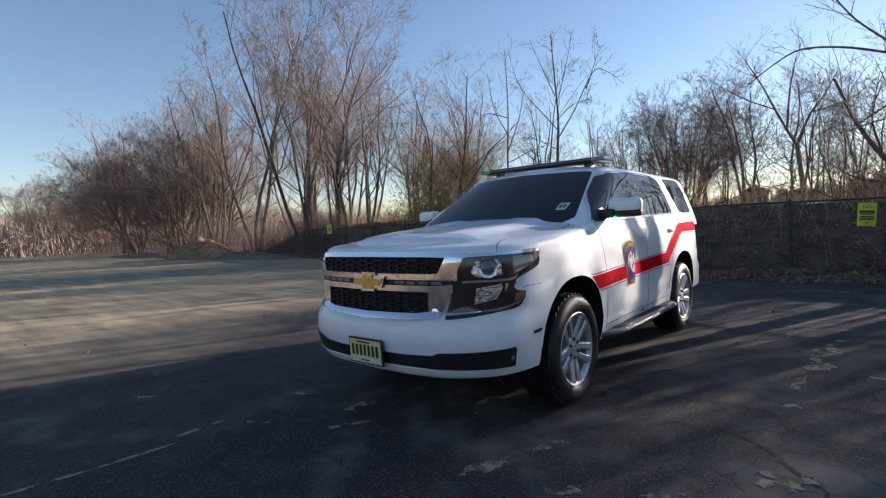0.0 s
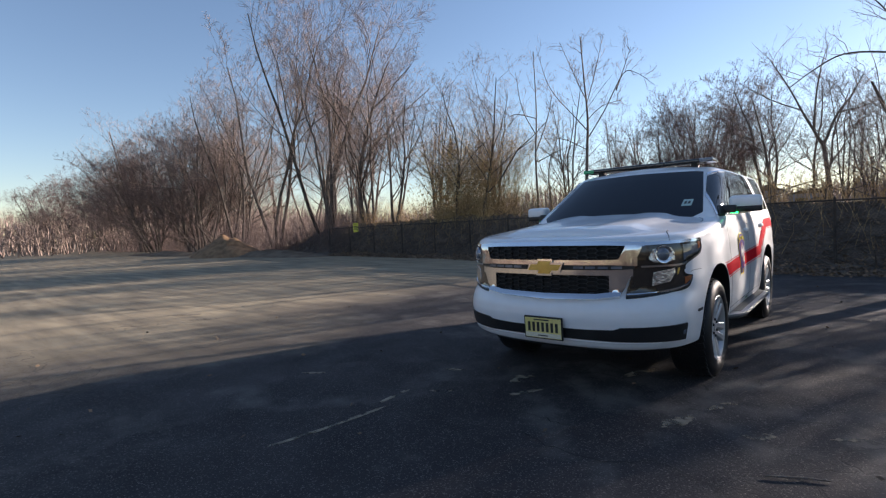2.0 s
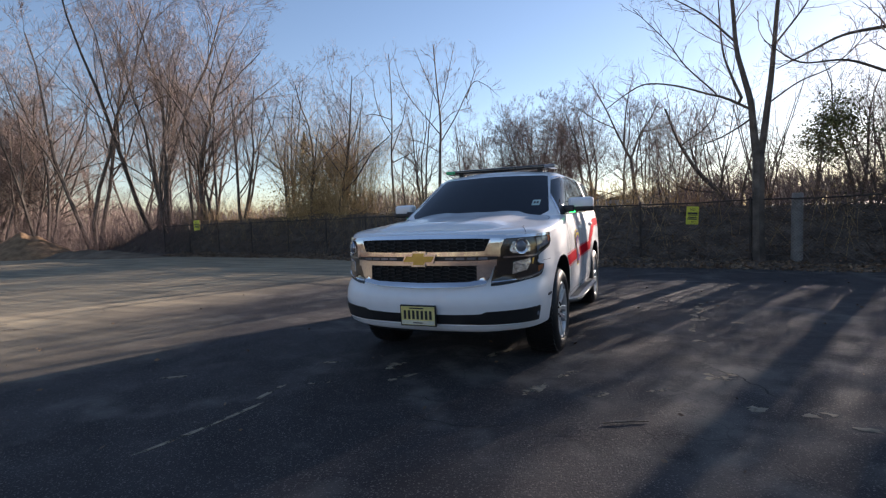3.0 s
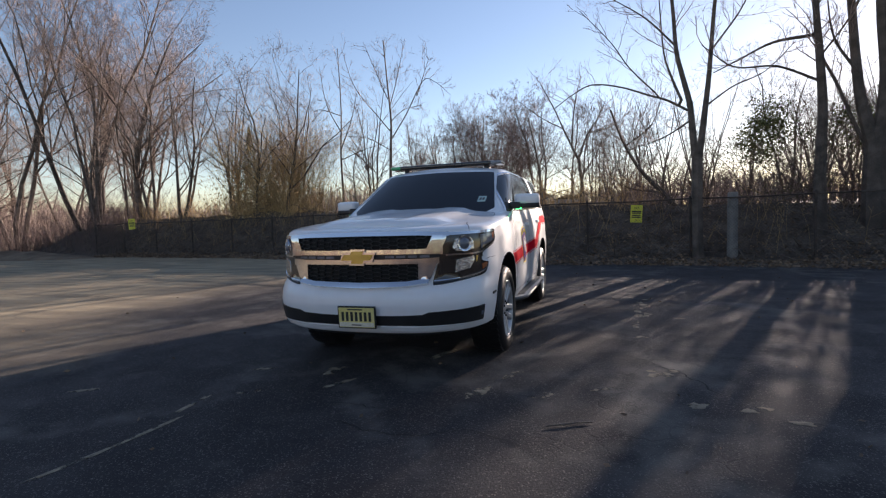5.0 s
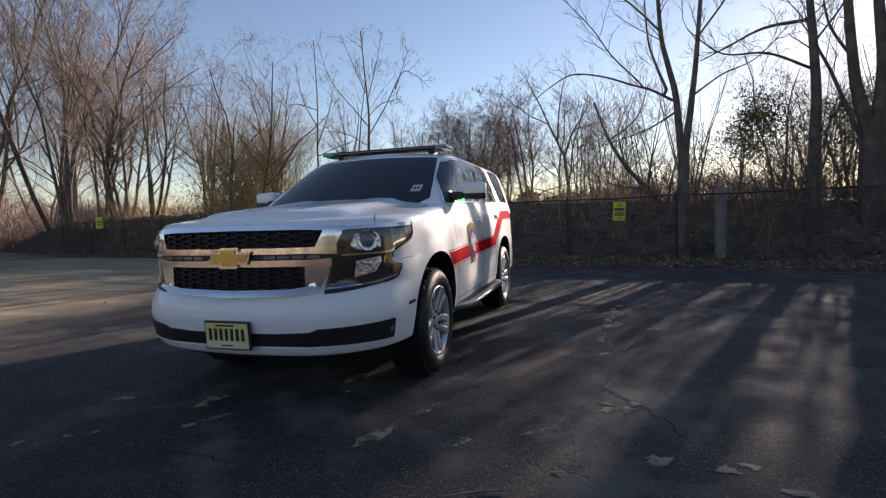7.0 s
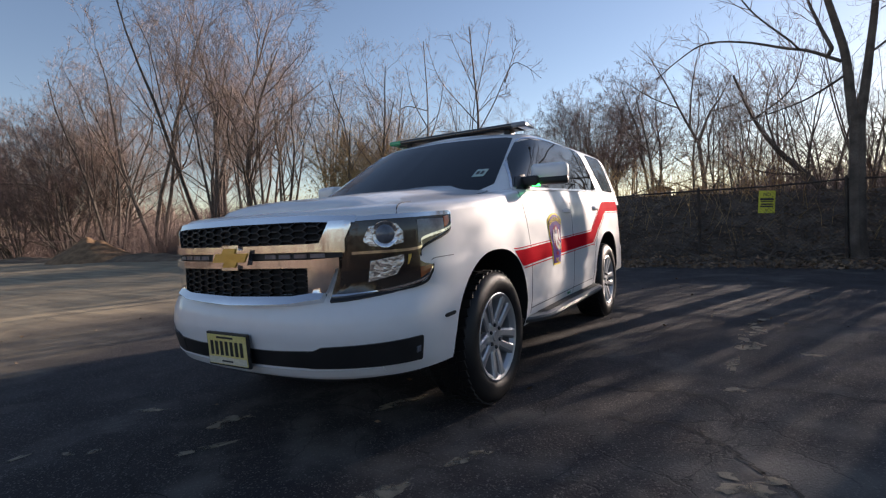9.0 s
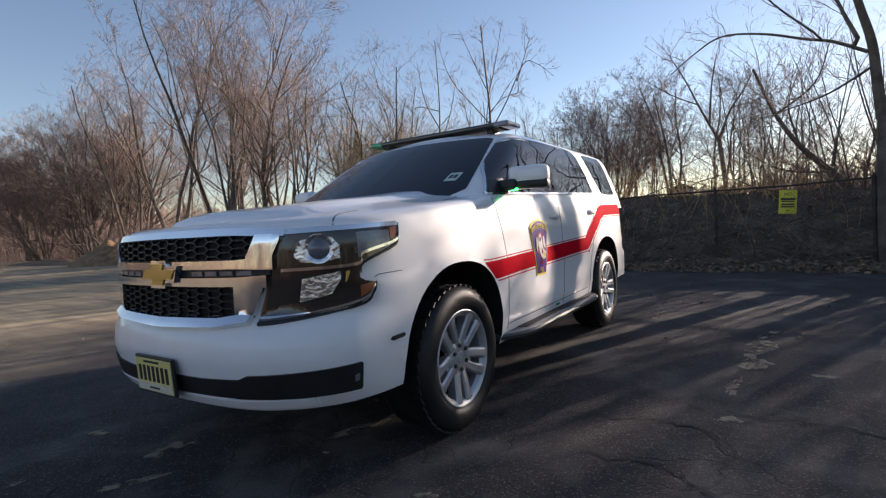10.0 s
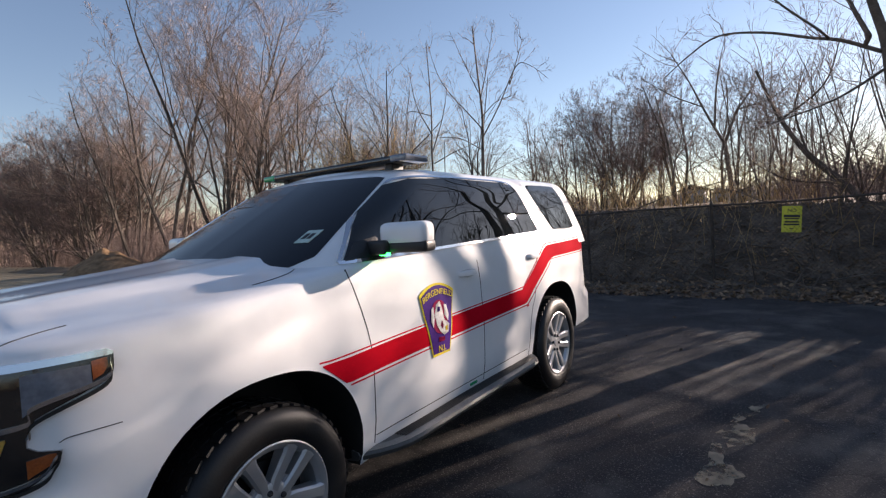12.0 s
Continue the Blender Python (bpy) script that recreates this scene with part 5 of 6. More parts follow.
# ---- trees by the fence and lone trees, shaped by hand ----
def lone_tree(name, stems, limbs, label, y0, seed, twigs=9, spread=1.0, twig=None, r_twig=0.005):
    """stems and limbs: (radius at the foot, radius at the tip, [(x, z), ...]) in the upright plane y0, bowed a little out of it."""
    rnd = random.Random(seed)
    bars = []

    def bend(pts, amount):
        out = []
        k = rnd.uniform(-1, 1) * amount
        for n, (x, z) in enumerate(pts):
            out.append((x, y0 + k * n, z))
        return spline(out, 5)

    def lay(path, r0, r1, level):
        n = len(path) - 1
        for k in range(n):
            a, b = r0 + (r1 - r0) * k / n, r0 + (r1 - r0) * (k + 1) / n
            bars.append((*path[k], *path[k + 1], a, b, level))

    def spray(path, r, n, length, level):
        for _ in range(n):
            k = rnd.uniform(0.25, 0.97) * (len(path) - 1)
            i = min(int(k), len(path) - 2)
            p = Vector(path[i]).lerp(Vector(path[i + 1]), k - i)
            d = (Vector(path[i + 1]) - Vector(path[i])).normalized()
            side = d.orthogonal().normalized()
            side.rotate(Matrix.Rotation(rnd.uniform(0, 6.28), 3, d))
            d = (d * 0.75 + side * rnd.uniform(0.5, 1.0) + Vector((0, 0, 0.25))).normalized()
            ln = length * rnd.uniform(0.5, 1.3)
            pts = [p]
            for s in range(5):
                d = (d + Vector((rnd.gauss(0, 0.2), rnd.gauss(0, 0.2), rnd.gauss(0.06, 0.16)))).normalized()
                pts.append(pts[-1] + d * ln / 5)
            lay(pts, r, max(r * 0.35, 0.003), level)
            if level < 4:
                spray([tuple(q) for q in pts], max(r * 0.5, r_twig * 0.8), 4 if level == 2 else 3, ln * 0.5, level + 1)

    wood = []
    for r0, r1, pts in stems:
        path = bend(pts, 0.05)
        wood.extend(path)
        lay(path, r0, r1, 0)
        if pts[-1][1] > 4.5:
            spray(path[len(path) // 2:], max(r1 * 0.45, 0.012), twigs, 1.3 * spread, 2)
    for r0, r1, pts in limbs:
        path = bend(pts, 0.3)
        root = min(wood, key=lambda q: np.linalg.norm(q - path[0]))
        if 0.02 < np.linalg.norm(root - path[0]) < 0.8:
            path = np.vstack([[root], path])
        wood.extend(path)
        lay(path, r0, r1, 1)
        spray(path, max(r1 * 0.7, 0.010), twigs, 0.9 * spread, 2)
    return tree(name, np.array(bars), label, twig=twig)


lone_tree("fence_tree", [(0.16, 0.125, [(4.20, -0.1), (4.16, 0.6), (4.16, 1.8), (4.17, 2.75)]), (0.095, 0.035, [(4.13, 2.6), (4.07, 3.3), (4.01, 3.95), (3.86, 4.6), (3.71, 5.3), (3.62, 6.5), (3.4, 8.6)]), (0.09, 0.035, [(4.21, 2.6), (4.30, 3.3), (4.36, 3.85), (4.43, 4.5), (4.48, 5.15), (4.6, 6.6), (4.95, 8.8)])],
          [(0.038, 0.010, [(3.95, 3.8), (3.5, 4.15), (3.10, 4.37), (2.4, 4.72), (1.66, 4.92), (1.1, 4.75), (0.55, 4.45)]), (0.028, 0.010, [(4.0, 3.52), (3.6, 3.25), (3.2, 3.04), (2.36, 2.79)]), (0.04, 0.014, [(3.82, 4.06), (3.6, 4.7), (3.44, 5.37), (3.35, 6.8)]), (0.022, 0.008, [(3.2, 4.32), (2.6, 5.0), (2.16, 5.69), (1.4, 6.6)]), (0.025, 0.008, [(4.36, 3.85), (5.0, 4.3), (5.7, 4.6), (6.4, 5.3)]), (0.03, 0.01, [(3.7, 5.4), (3.0, 6.2), (2.1, 6.9)]), (0.03, 0.01, [(4.5, 5.2), (5.2, 6.2), (5.6, 7.4)])],
          "tall bare grey tree with a forked trunk by the fence", 9.3, 3)
lone_tree("fence_tree", [(0.17, 0.05, [(6.95, -0.1), (6.9, 0.6), (6.87, 1.6), (6.88, 2.7), (6.89, 3.7), (6.80, 5.0), (6.71, 6.1), (6.6, 9.0)])],
          [(0.045, 0.012, [(6.70, 5.35), (5.9, 5.3), (5.2, 5.0), (4.62, 4.75)]), (0.035, 0.01, [(6.80, 4.3), (5.9, 4.65), (4.94, 4.68), (4.2, 5.2)]), (0.03, 0.01, [(6.75, 6.0), (7.6, 7.0), (8.0, 8.2)]), (0.03, 0.01, [(6.85, 4.8), (7.5, 5.8), (7.9, 7.0)])],
          "tall bare grey tree with a straight trunk", 9.6, 4)
lone_tree("fence_tree", [(0.30, 0.22, [(8.05, -0.1), (8.0, 0.8), (8.0, 2.0), (8.02, 3.0)]), (0.15, 0.06, [(7.93, 2.7), (7.75, 3.5), (7.64, 4.2), (7.5, 6.0), (7.3, 9.0)]), (0.15, 0.06, [(8.05, 2.8), (8.14, 4.2), (8.0, 5.9), (7.95, 9.0)]), (0.14, 0.05, [(8.1, 2.8), (8.25, 4.0), (8.65, 5.8), (9.4, 8.6)]), (0.13, 0.05, [(8.1, 1.6), (8.6, 2.5), (9.4, 3.4), (10.5, 4.6), (12, 7)])],
          [(0.055, 0.02, [(7.95, 2.4), (7.7, 3.0), (7.3, 4.2), (6.98, 5.1), (6.85, 6.4)]), (0.04, 0.012, [(7.6, 4.4), (7.1, 5.2), (6.9, 6.2)]), (0.04, 0.012, [(8.6, 5.7), (9.3, 6.2), (10.0, 7.0)]), (0.04, 0.012, [(8.1, 4.6), (8.7, 5.0), (9.2, 5.9)])],
          "thick bare tree with several trunks", 9.6, 5, twigs=12)
lone_tree("young_tree", [(0.085, 0.02, [(-7.0, 1.5), (-6.98, 3.0), (-6.93, 4.4), (-6.88, 5.7), (-7.0, 7.3), (-7.14, 9.2)])],
          [(0.028, 0.006, [(-6.88, 5.2), (-7.4, 5.9), (-8.05, 6.75), (-8.4, 7.5), (-8.7, 8.8)]), (0.028, 0.006, [(-6.9, 4.8), (-6.1, 5.9), (-5.3, 7.2), (-4.75, 7.1), (-4.1, 6.5)]), (0.022, 0.006, [(-5.6, 6.6), (-5.3, 7.4), (-5.0, 8.2)]), (0.022, 0.006, [(-6.9, 6.2), (-6.4, 7.4), (-5.9, 8.9)]), (0.022, 0.006, [(-6.93, 4.4), (-8.0, 5.0), (-9.2, 5.2)]), (0.022, 0.006, [(-6.95, 6.6), (-7.3, 7.6), (-7.8, 9.0)]), (0.020, 0.006, [(-6.9, 5.6), (-6.2, 6.1), (-5.4, 6.2)])],
          "slender bare young tree with a branching head", 15.8, 6, twigs=9, spread=0.75)
lone_tree("young_tree", [(0.06, 0.015, [(-9.5, 1.5), (-9.56, 3.2), (-9.56, 4.6), (-9.45, 6.5), (-9.5, 9.2)])],
          [(0.03, 0.006, [(-9.55, 4.7), (-9.0, 6.0), (-8.7, 7.2)]), (0.03, 0.006, [(-9.5, 5.4), (-10.1, 6.7), (-10.3, 8.4)]), (0.025, 0.006, [(-9.5, 6.2), (-10.6, 6.6), (-11.2, 6.5)]), (0.025, 0.006, [(-9.5, 4.2), (-8.6, 4.6), (-7.6, 4.9)])],
          "slender bare young tree on the bank", 16.2, 7, twigs=6, spread=0.7)
lone_tree("bank_tree", [(0.11, 0.08, [(1.15, 1.4), (1.05, 2.6), (0.90, 4.0)]), (0.06, 0.015, [(0.90, 3.9), (0.3, 5.2), (-0.2, 6.4), (-0.8, 7.6)]), (0.06, 0.015, [(0.90, 3.9), (1.3, 5.0), (1.7, 5.6), (2.1, 6.4)]), (0.05, 0.015, [(0.6, 4.6), (0.7, 6.0), (0.9, 7.2)])],
          [(0.03, 0.008, [(0.2, 5.4), (-0.8, 6.0), (-1.9, 6.9)]), (0.03, 0.008, [(1.4, 5.1), (2.4, 5.3), (3.2, 5.9)])],
          "bare spreading tree on top of the bank", 20.0, 8, twigs=10)
lone_tree("bank_tree", [(0.09, 0.02, [(-0.9, 1.4), (-0.95, 2.8), (-1.1, 4.2), (-1.5, 6.2)])],
          [(0.03, 0.008, [(-1.0, 3.4), (-0.3, 4.4), (0.1, 5.4)]), (0.03, 0.008, [(-1.1, 3.9), (-1.9, 4.8), (-2.4, 5.9)])],
          "small bare tree on top of the bank", 20.5, 9, twigs=8)
lone_tree("bank_tree", [(0.10, 0.03, [(4.4, 1.0), (3.7, 1.9), (3.1, 2.6), (2.6, 3.5), (2.2, 4.6)])],
          [(0.03, 0.008, [(3.1, 2.6), (2.9, 3.6), (3.1, 4.4)]), (0.03, 0.008, [(3.7, 1.9), (2.7, 2.1), (1.9, 2.7)]), (0.03, 0.008, [(2.6, 3.4), (3.4, 4.0), (3.7, 4.9)])],
          "leaning bare tree on the bank", 12.5, 10, twigs=12)


# ---- brush, leaves and litter ----
def stuff(name, v, f, material, label, category):
    return tagged(put(name, raw(name, v, f, material)), label, category, kind="stuff")


def stems_stuff(name, count, xr, dr, hr, material, label, r=0.012, seed=1, depth=None):
    g = np.random.default_rng(seed)
    x = g.uniform(*xr, count)
    d = g.uniform(*dr, count)
    z0 = np.array([max(hill(a, base_line(a) + b), 0) for a, b in zip(x, d)])
    y = np.array([base_line(a) for a in x]) + d
    h = g.uniform(*hr, count)
    p0 = np.stack([x, y, z0 - 0.05], axis=1)
    lean = np.stack([g.normal(0, 0.34, count), g.normal(0, 0.34, count), np.ones(count)], axis=1)
    p1 = p0 + lean * (h * 0.55)[:, None]
    lean2 = lean + np.stack([g.normal(0, 0.35, count), g.normal(0, 0.35, count), np.zeros(count)], axis=1)
    p2 = p1 + lean2 * (h * 0.45)[:, None]
    t = g.uniform(0.3, 0.95, (count, 3))
    segs0, segs1, ra, rb = [p0, p1], [p1, p2], [np.full(count, r), np.full(count, r * 0.7)], [np.full(count, r * 0.7), np.full(count, r * 0.3)]
    for k in range(3):
        s = p1 + (p2 - p1) * t[:, k:k + 1]
        e = s + g.normal(size=(count, 3)) * (h * 0.16)[:, None] + np.array([0, 0, 0.12]) * h[:, None]
        segs0.append(s), segs1.append(e), ra.append(np.full(count, r * 0.5)), rb.append(np.full(count, r * 0.25))
    v, f = prisms(np.concatenate(segs0), np.concatenate(segs1), np.concatenate(ra), np.concatenate(rb), 3)
    return stuff(name, v, f, material, label, "brush")


stems_stuff("wood_edge_brush", 2600, (-70, -22), (0.3, 6), (0.6, 3.2), M_DARKTWIG, "tangled bare brush at the edge of the wood", 0.009, 11)
stems_stuff("dark_brush", 900, (-75, -30), (0.3, 5), (0.8, 2.6), M_DARKTWIG, "dark low brush under the trees", 0.012, 12)
stems_stuff("bank_brush", 800, (-33, -22), (1.2, 5), (0.4, 1.3), M_DARKTWIG, "dark tangled brush on the end of the bank", 0.010, 18)
stems_stuff("bank_brush", 1000, (-24, -7), (2.6, 6), (0.4, 1.5), M_STRAW, "straw-coloured brush on top of the bank", 0.006, 13)
stems_stuff("bank_brush", 700, (-7, 3.5), (3.0, 9), (0.3, 1.3), M_STRAW, "low dry brush along the top of the bank", 0.007, 14)
stems_stuff("bank_brush", 1300, (2.5, 16), (2.6, 8), (0.4, 1.4), M_DARKTWIG, "dark bare brush behind the fence", 0.0075, 15)
stems_stuff("ochre_brush", 800, (-15.8, -11.2), (3.2, 6.5), (1.8, 4.6), M_STRAW, "tall ochre brush on the bank", 0.009, 17)
stems_stuff("slope_stems", 350, (-20, 12), (1.6, 3.2), (0.3, 1.1), M_STRAW, "dry stems on the dark bank", 0.006, 16)

g = np.random.default_rng(21)
# ochre thicket with a dull evergreen in it
k = 4600
c = np.stack([g.normal(-13.6, 1.25, k), g.normal(15.9, 1.0, k), 1.6 + np.abs(g.normal(0, 1, k)) * 1.7], axis=1)
c = c[c[:, 2] < 6.2 - 0.9 * np.abs(c[:, 0] + 13.6)]
v, f = cards(c, 0.055, g)
stuff("ochre_thicket", v, f, M_STRAW, "ochre leafy thicket on the bank", "bush")
k = 1500
h = g.uniform(0, 1, k)
a = g.uniform(0, 6.28, k)
c = np.stack([-15.4 + np.cos(a) * (1 - h) * 1.3 * g.uniform(0.3, 1, k), 17.2 + np.sin(a) * (1 - h) * 1.3 * g.uniform(0.3, 1, k), 1.8 + h * 4.6], axis=1)
v, f = cards(c, 0.06, g)
stuff("evergreen_foliage", v, f, M_GREEN, "dull green evergreen in the wood", "bush")
k = 2800
blobs = g.integers(0, 22, k)
bx, by, bz = g.uniform(5.0, 8.6, 22), g.uniform(11.5, 15.0, 22), g.uniform(1.6, 4.2, 22)
c = np.stack([bx[blobs] + g.normal(0, 0.34, k), by[blobs] + g.normal(0, 0.34, k), bz[blobs] + g.normal(0, 0.22, k)], axis=1)
v, f = cards(c, 0.03, g)
stuff("green_creeper", v, f, M_GREEN, "sparse dull green creeper leaves in the brush", "bush")

# evergreen climber clinging to the stems behind the fence
k = 3300
blobs = g.integers(0, 16, k)
bx, by, bz = g.uniform(6.15, 6.95, 16), g.uniform(11.9, 13.2, 16), g.uniform(2.9, 4.4, 16)
c = np.stack([bx[blobs] + g.normal(0, 0.26, k), by[blobs] + g.normal(0, 0.26, k), bz[blobs] + g.normal(0, 0.17, k)], axis=1)
v, f = cards(c, 0.045, g)
stuff("green_climber", v, f, M_GREEN, "dull green climber on the stems behind the fence", "bush")

k = 6000
blobs = g.integers(0, 18, k)
bx, by, bz = g.uniform(8.0, 10.8, 18), g.uniform(12.4, 14.4, 18), g.uniform(2.3, 4.6, 18)
c = np.stack([bx[blobs] + g.normal(0, 0.3, k), by[blobs] + g.normal(0, 0.3, k), bz[blobs] + g.normal(0, 0.2, k)], axis=1)
v, f = cards(c, 0.04, g)
stuff("green_climber", v, f, M_GREEN, "dull green climber on the stems behind the fence", "bush")

# dead leaves at the foot of the bank and on it
k = 9000
x = g.uniform(-22, 13, k)
d = np.abs(g.normal(0.55, 0.55, k))
y = np.array([base_line(a) for a in x]) + d - 0.12
z = np.array([max(hill(a, b), 0.0) for a, b in zip(x, y)]) + g.uniform(0.005, 0.05, k)
v, f = cards(np.stack([x, y, z], axis=1), 0.05, g, 0.35)
stuff("leaf_litter", v, f, M_LEAF, "brown dead leaves along the foot of the bank", "leaves")
k = 13000
x = g.uniform(-22, 13, k)
y = np.array([base_line(a) for a in x]) + g.uniform(1.2, 4.0, k)
z = np.array([max(hill(a, b), 0.0) for a, b in zip(x, y)]) + g.uniform(0.0, 0.03, k)
v, f = cards(np.stack([x, y, z], axis=1), 0.05, g, 0.5)
stuff("bank_leaves", v, f, M_LEAF, "scattered dead leaves on the dark bank", "leaves")
k = 420
x = g.uniform(-20, 13, k)
y = np.array([base_line(a) for a in x]) + g.uniform(0.6, 3.6, k)
z = np.array([max(hill(a, b), 0.0) for a, b in zip(x, y)]) + 0.03
p0 = np.stack([x, y, z], axis=1)
ang = g.uniform(0, 6.28, k)
ln = g.uniform(0.2, 0.9, k)
p1 = p0 + np.stack([np.cos(ang) * ln, np.sin(ang) * ln * 0.4, g.uniform(0.05, 0.4, k)], axis=1)
p2 = p1 + np.stack([np.cos(ang + 0.4) * ln, np.sin(ang + 0.4) * ln * 0.4, g.uniform(-0.2, 0.3, k)], axis=1) * 0.6
v, f = prisms(np.concatenate([p0, p1]), np.concatenate([p1, p2]), np.concatenate([np.full(k, 0.016), np.full(k, 0.011)]), np.concatenate([np.full(k, 0.011), np.full(k, 0.004)]), 4)
stuff("fallen_branches", v, f, M_BARK, "fallen branches lying on the bank", "branches")
# a few single leaves blown over the lot
k = 260
c = np.stack([g.uniform(-6, 9, k), g.uniform(-5, 8.5, k), np.full(k, 0.012)], axis=1)
v, f = cards(c, 0.022, g, 0.15)
stuff("blown_leaves", v, f, M_LEAF, "small dead leaves scattered over the asphalt", "leaves")

# ---- heap of chippings and a low dirt ridge ----
def heap(name, cx, cy, rx, ry, h, material, label, seed):
    n, m = 48, 14
    v, f = [(cx, cy, h)], []
    for j in range(1, m + 1):
        t = j / m
        for i in range(n):
            a = 2 * math.pi * i / n
            x, y = cx + rx * t * math.cos(a), cy + ry * t * math.sin(a)
            z = h * (1 - t) ** 0.8 * (1 + 0.2 * noise.noise((x * 1.5, y * 1.5, seed))) + 0.12 * noise.noise((x * 3, y * 3, seed + 5)) * (1 - t) + 0.05 * noise.noise((x * 8, y * 8, seed)) * (1 - t) - 0.03 * t
            v.append((x, y, z))
    me = bpy.data.meshes.new(name)
    for i in range(n):
        f.append((0, 1 + i, 1 + (i + 1) % n))
    for j in range(m - 1):
        for i in range(n):
            f.append((1 + j * n + i, 1 + (j + 1) * n + i, 1 + (j + 1) * n + (i + 1) % n, 1 + j * n + (i + 1) % n))
    me.from_pydata(v, [], f)
    return tagged(put(name, finish(me, material, 70)), label, "heap")


heap("mulch_mound", -31.5, 12.2, 3.2, 2.2, 1.45, M_MOUND, "heap of brown wood chippings at the edge of the lot", 2)
heap("dirt_ridge", -26.5, 12.6, 6.0, 1.3, 0.42, M_EARTH, "low ridge of pale dirt along the lot", 9)
heap("dirt_ridge", -42.0, 12.6, 9.0, 1.4, 0.35, M_EARTH, "low ridge of pale dirt along the lot", 19)

# ---- fence, signs, post ----
fence = tagged(new("chain_link_fence"), "rusty chain-link fence along the foot of the bank", "fence")


def fence_y(x):
    return base_line(x) + 1.3


FENCE_X = np.arange(-23.5, 14.1, 2.5)
for x_ in FENCE_X:
    x_ = float(x_)
    part("fence_post", tube(bmesh.new(), [(x_, fence_y(x_), 0), (x_, fence_y(x_), 1.62), (x_, fence_y(x_), 1.66)], [0.03, 0.03, 0.012], 8), M_RUST, fence)
part("top_rail", tube(bmesh.new(), [(float(x_), fence_y(float(x_)), 1.57 + 0.015 * math.sin(x_ * 2)) for x_ in np.arange(-23.5, 14.1, 1.25)], 0.021, 6), M_RUST, fence, "rusty top rail")
n = int(37 / 0.07)
x0 = -23.5 + np.arange(n) * 0.07
y0 = np.array([fence_y(a) for a in x0]) - 0.035
w0, w1 = [], []
for s in (1, -1):
    x1 = np.clip(x0 + s * 1.5 * 0.9, -23.5, 13.6)
    y1 = np.array([fence_y(a) for a in x1]) - 0.035
    w0.append(np.stack([x0, y0, np.full(n, 0.06)], axis=1)), w1.append(np.stack([x1, y1, 0.06 + np.abs(x1 - x0) / 0.9], axis=1))
v, f = prisms(np.concatenate(w0), np.concatenate(w1), np.full(2 * n, 0.0022), np.full(2 * n, 0.0022), 3)
tagged(put("wire_mesh", raw("wire_mesh", v, f, M_RUST), fence, "rusty diamond wire mesh"), kind="stuff")


def text_mesh(text, size):
    cu = bpy.data.curves.new("word", "FONT")
    cu.body, cu.size, cu.align_x, cu.extrude = text, size, "CENTER", 0.001
    tmp = new("word", cu)
    bpy.context.view_layer.update()
    me = bpy.data.meshes.new_from_object(tmp.evaluated_get(bpy.context.evaluated_depsgraph_get()))
    bpy.data.objects.remove(tmp)
    me.materials.clear()
    me.materials.append(M_INK)
    return me


def warning_sign(at, w, h):
    sign = tagged(new("warning_sign"), "yellow metal warning sign fixed to the fence", "sign", "signs on the fence")
    sign.matrix_basis = at
    part("sheet", box(bmesh.new(), (w, 0.004, h), bevel=0.0015), M_SIGN, sign, "yellow sheet")
    put("word", text_mesh("NO", 0.085), sign, "black word", at=pose(0, -0.0035, h * 0.27, 90, 0, 0))
    for z, b, t in ((0.12, 0.80, 0.045), (0.02, 0.72, 0.022), (-0.10, 0.70, 0.030), (-0.20, 0.78, 0.030), (-0.36, 0.2, 0.014)):
        part("text_bar", box(bmesh.new(), (w * b, 0.003, t), (0, -0.0035, h * z)), M_INK, sign)
    for z in (0.45, -0.45):
        bm = revolve(bmesh.new(), [(0.0005, 0.004), (0.007, 0.003), (0.009, 0)], 10)
        part("bolt", bm, M_GALV, sign, at=pose(0, -0.002, h * z, 0, 0, -90))
    return sign


warning_sign(pose(2.748, fence_y(2.75) - 0.05, 1.245, -1, 3.5, 2), 0.29, 0.46)
warning_sign(pose(-20.2, fence_y(-20.2) - 0.05, 1.55, 0, -2, 10), 0.36, 0.52)

bm = tube(bmesh.new(), [(4.94, 9.22, -0.05), (4.94, 9.22, 0.8), (4.95, 9.22, 1.66), (4.95, 9.22, 1.70)], [0.125, 0.12, 0.115, 0.10], 14)
tagged(part("stout_post", bm, M_POST, None, smooth=50), "stout weathered grey post beside the fence", "post")

# ---- cracks, grit and a stick on the asphalt ----
def crack(points, width, seed):
    rnd = random.Random(seed)
    pts = spline([(x, y) for x, y in points], 9)
    jag = [(p[0] + rnd.gauss(0, 0.016), p[1] + rnd.gauss(0, 0.016)) for p in pts]
    bm = bmesh.new()
    prev = None
    for k, p in enumerate(jag):
        q = jag[min(k + 1, len(jag) - 1)] if k < len(jag) - 1 else p
        o = jag[max(k - 1, 0)]
        d = Vector((q[0] - o[0], q[1] - o[1], 0)).normalized()
        s = Vector((-d.y, d.x, 0)) * width * rnd.uniform(0.35, 1.2) * (0.3 if k in (0, len(jag) - 1) else 1) / 2
        row = [bm.verts.new((p[0] + s.x, p[1] + s.y, 0.004)), bm.verts.new((p[0] - s.x, p[1] - s.y, 0.004))]
        if prev:
            bm.faces.new((prev[0], prev[1], row[1], row[0]))
        prev = row
    return tagged(part("crack", bm, M_CRACK, None), "dark crack in the asphalt", "crack", "cracks in the asphalt", "structure")


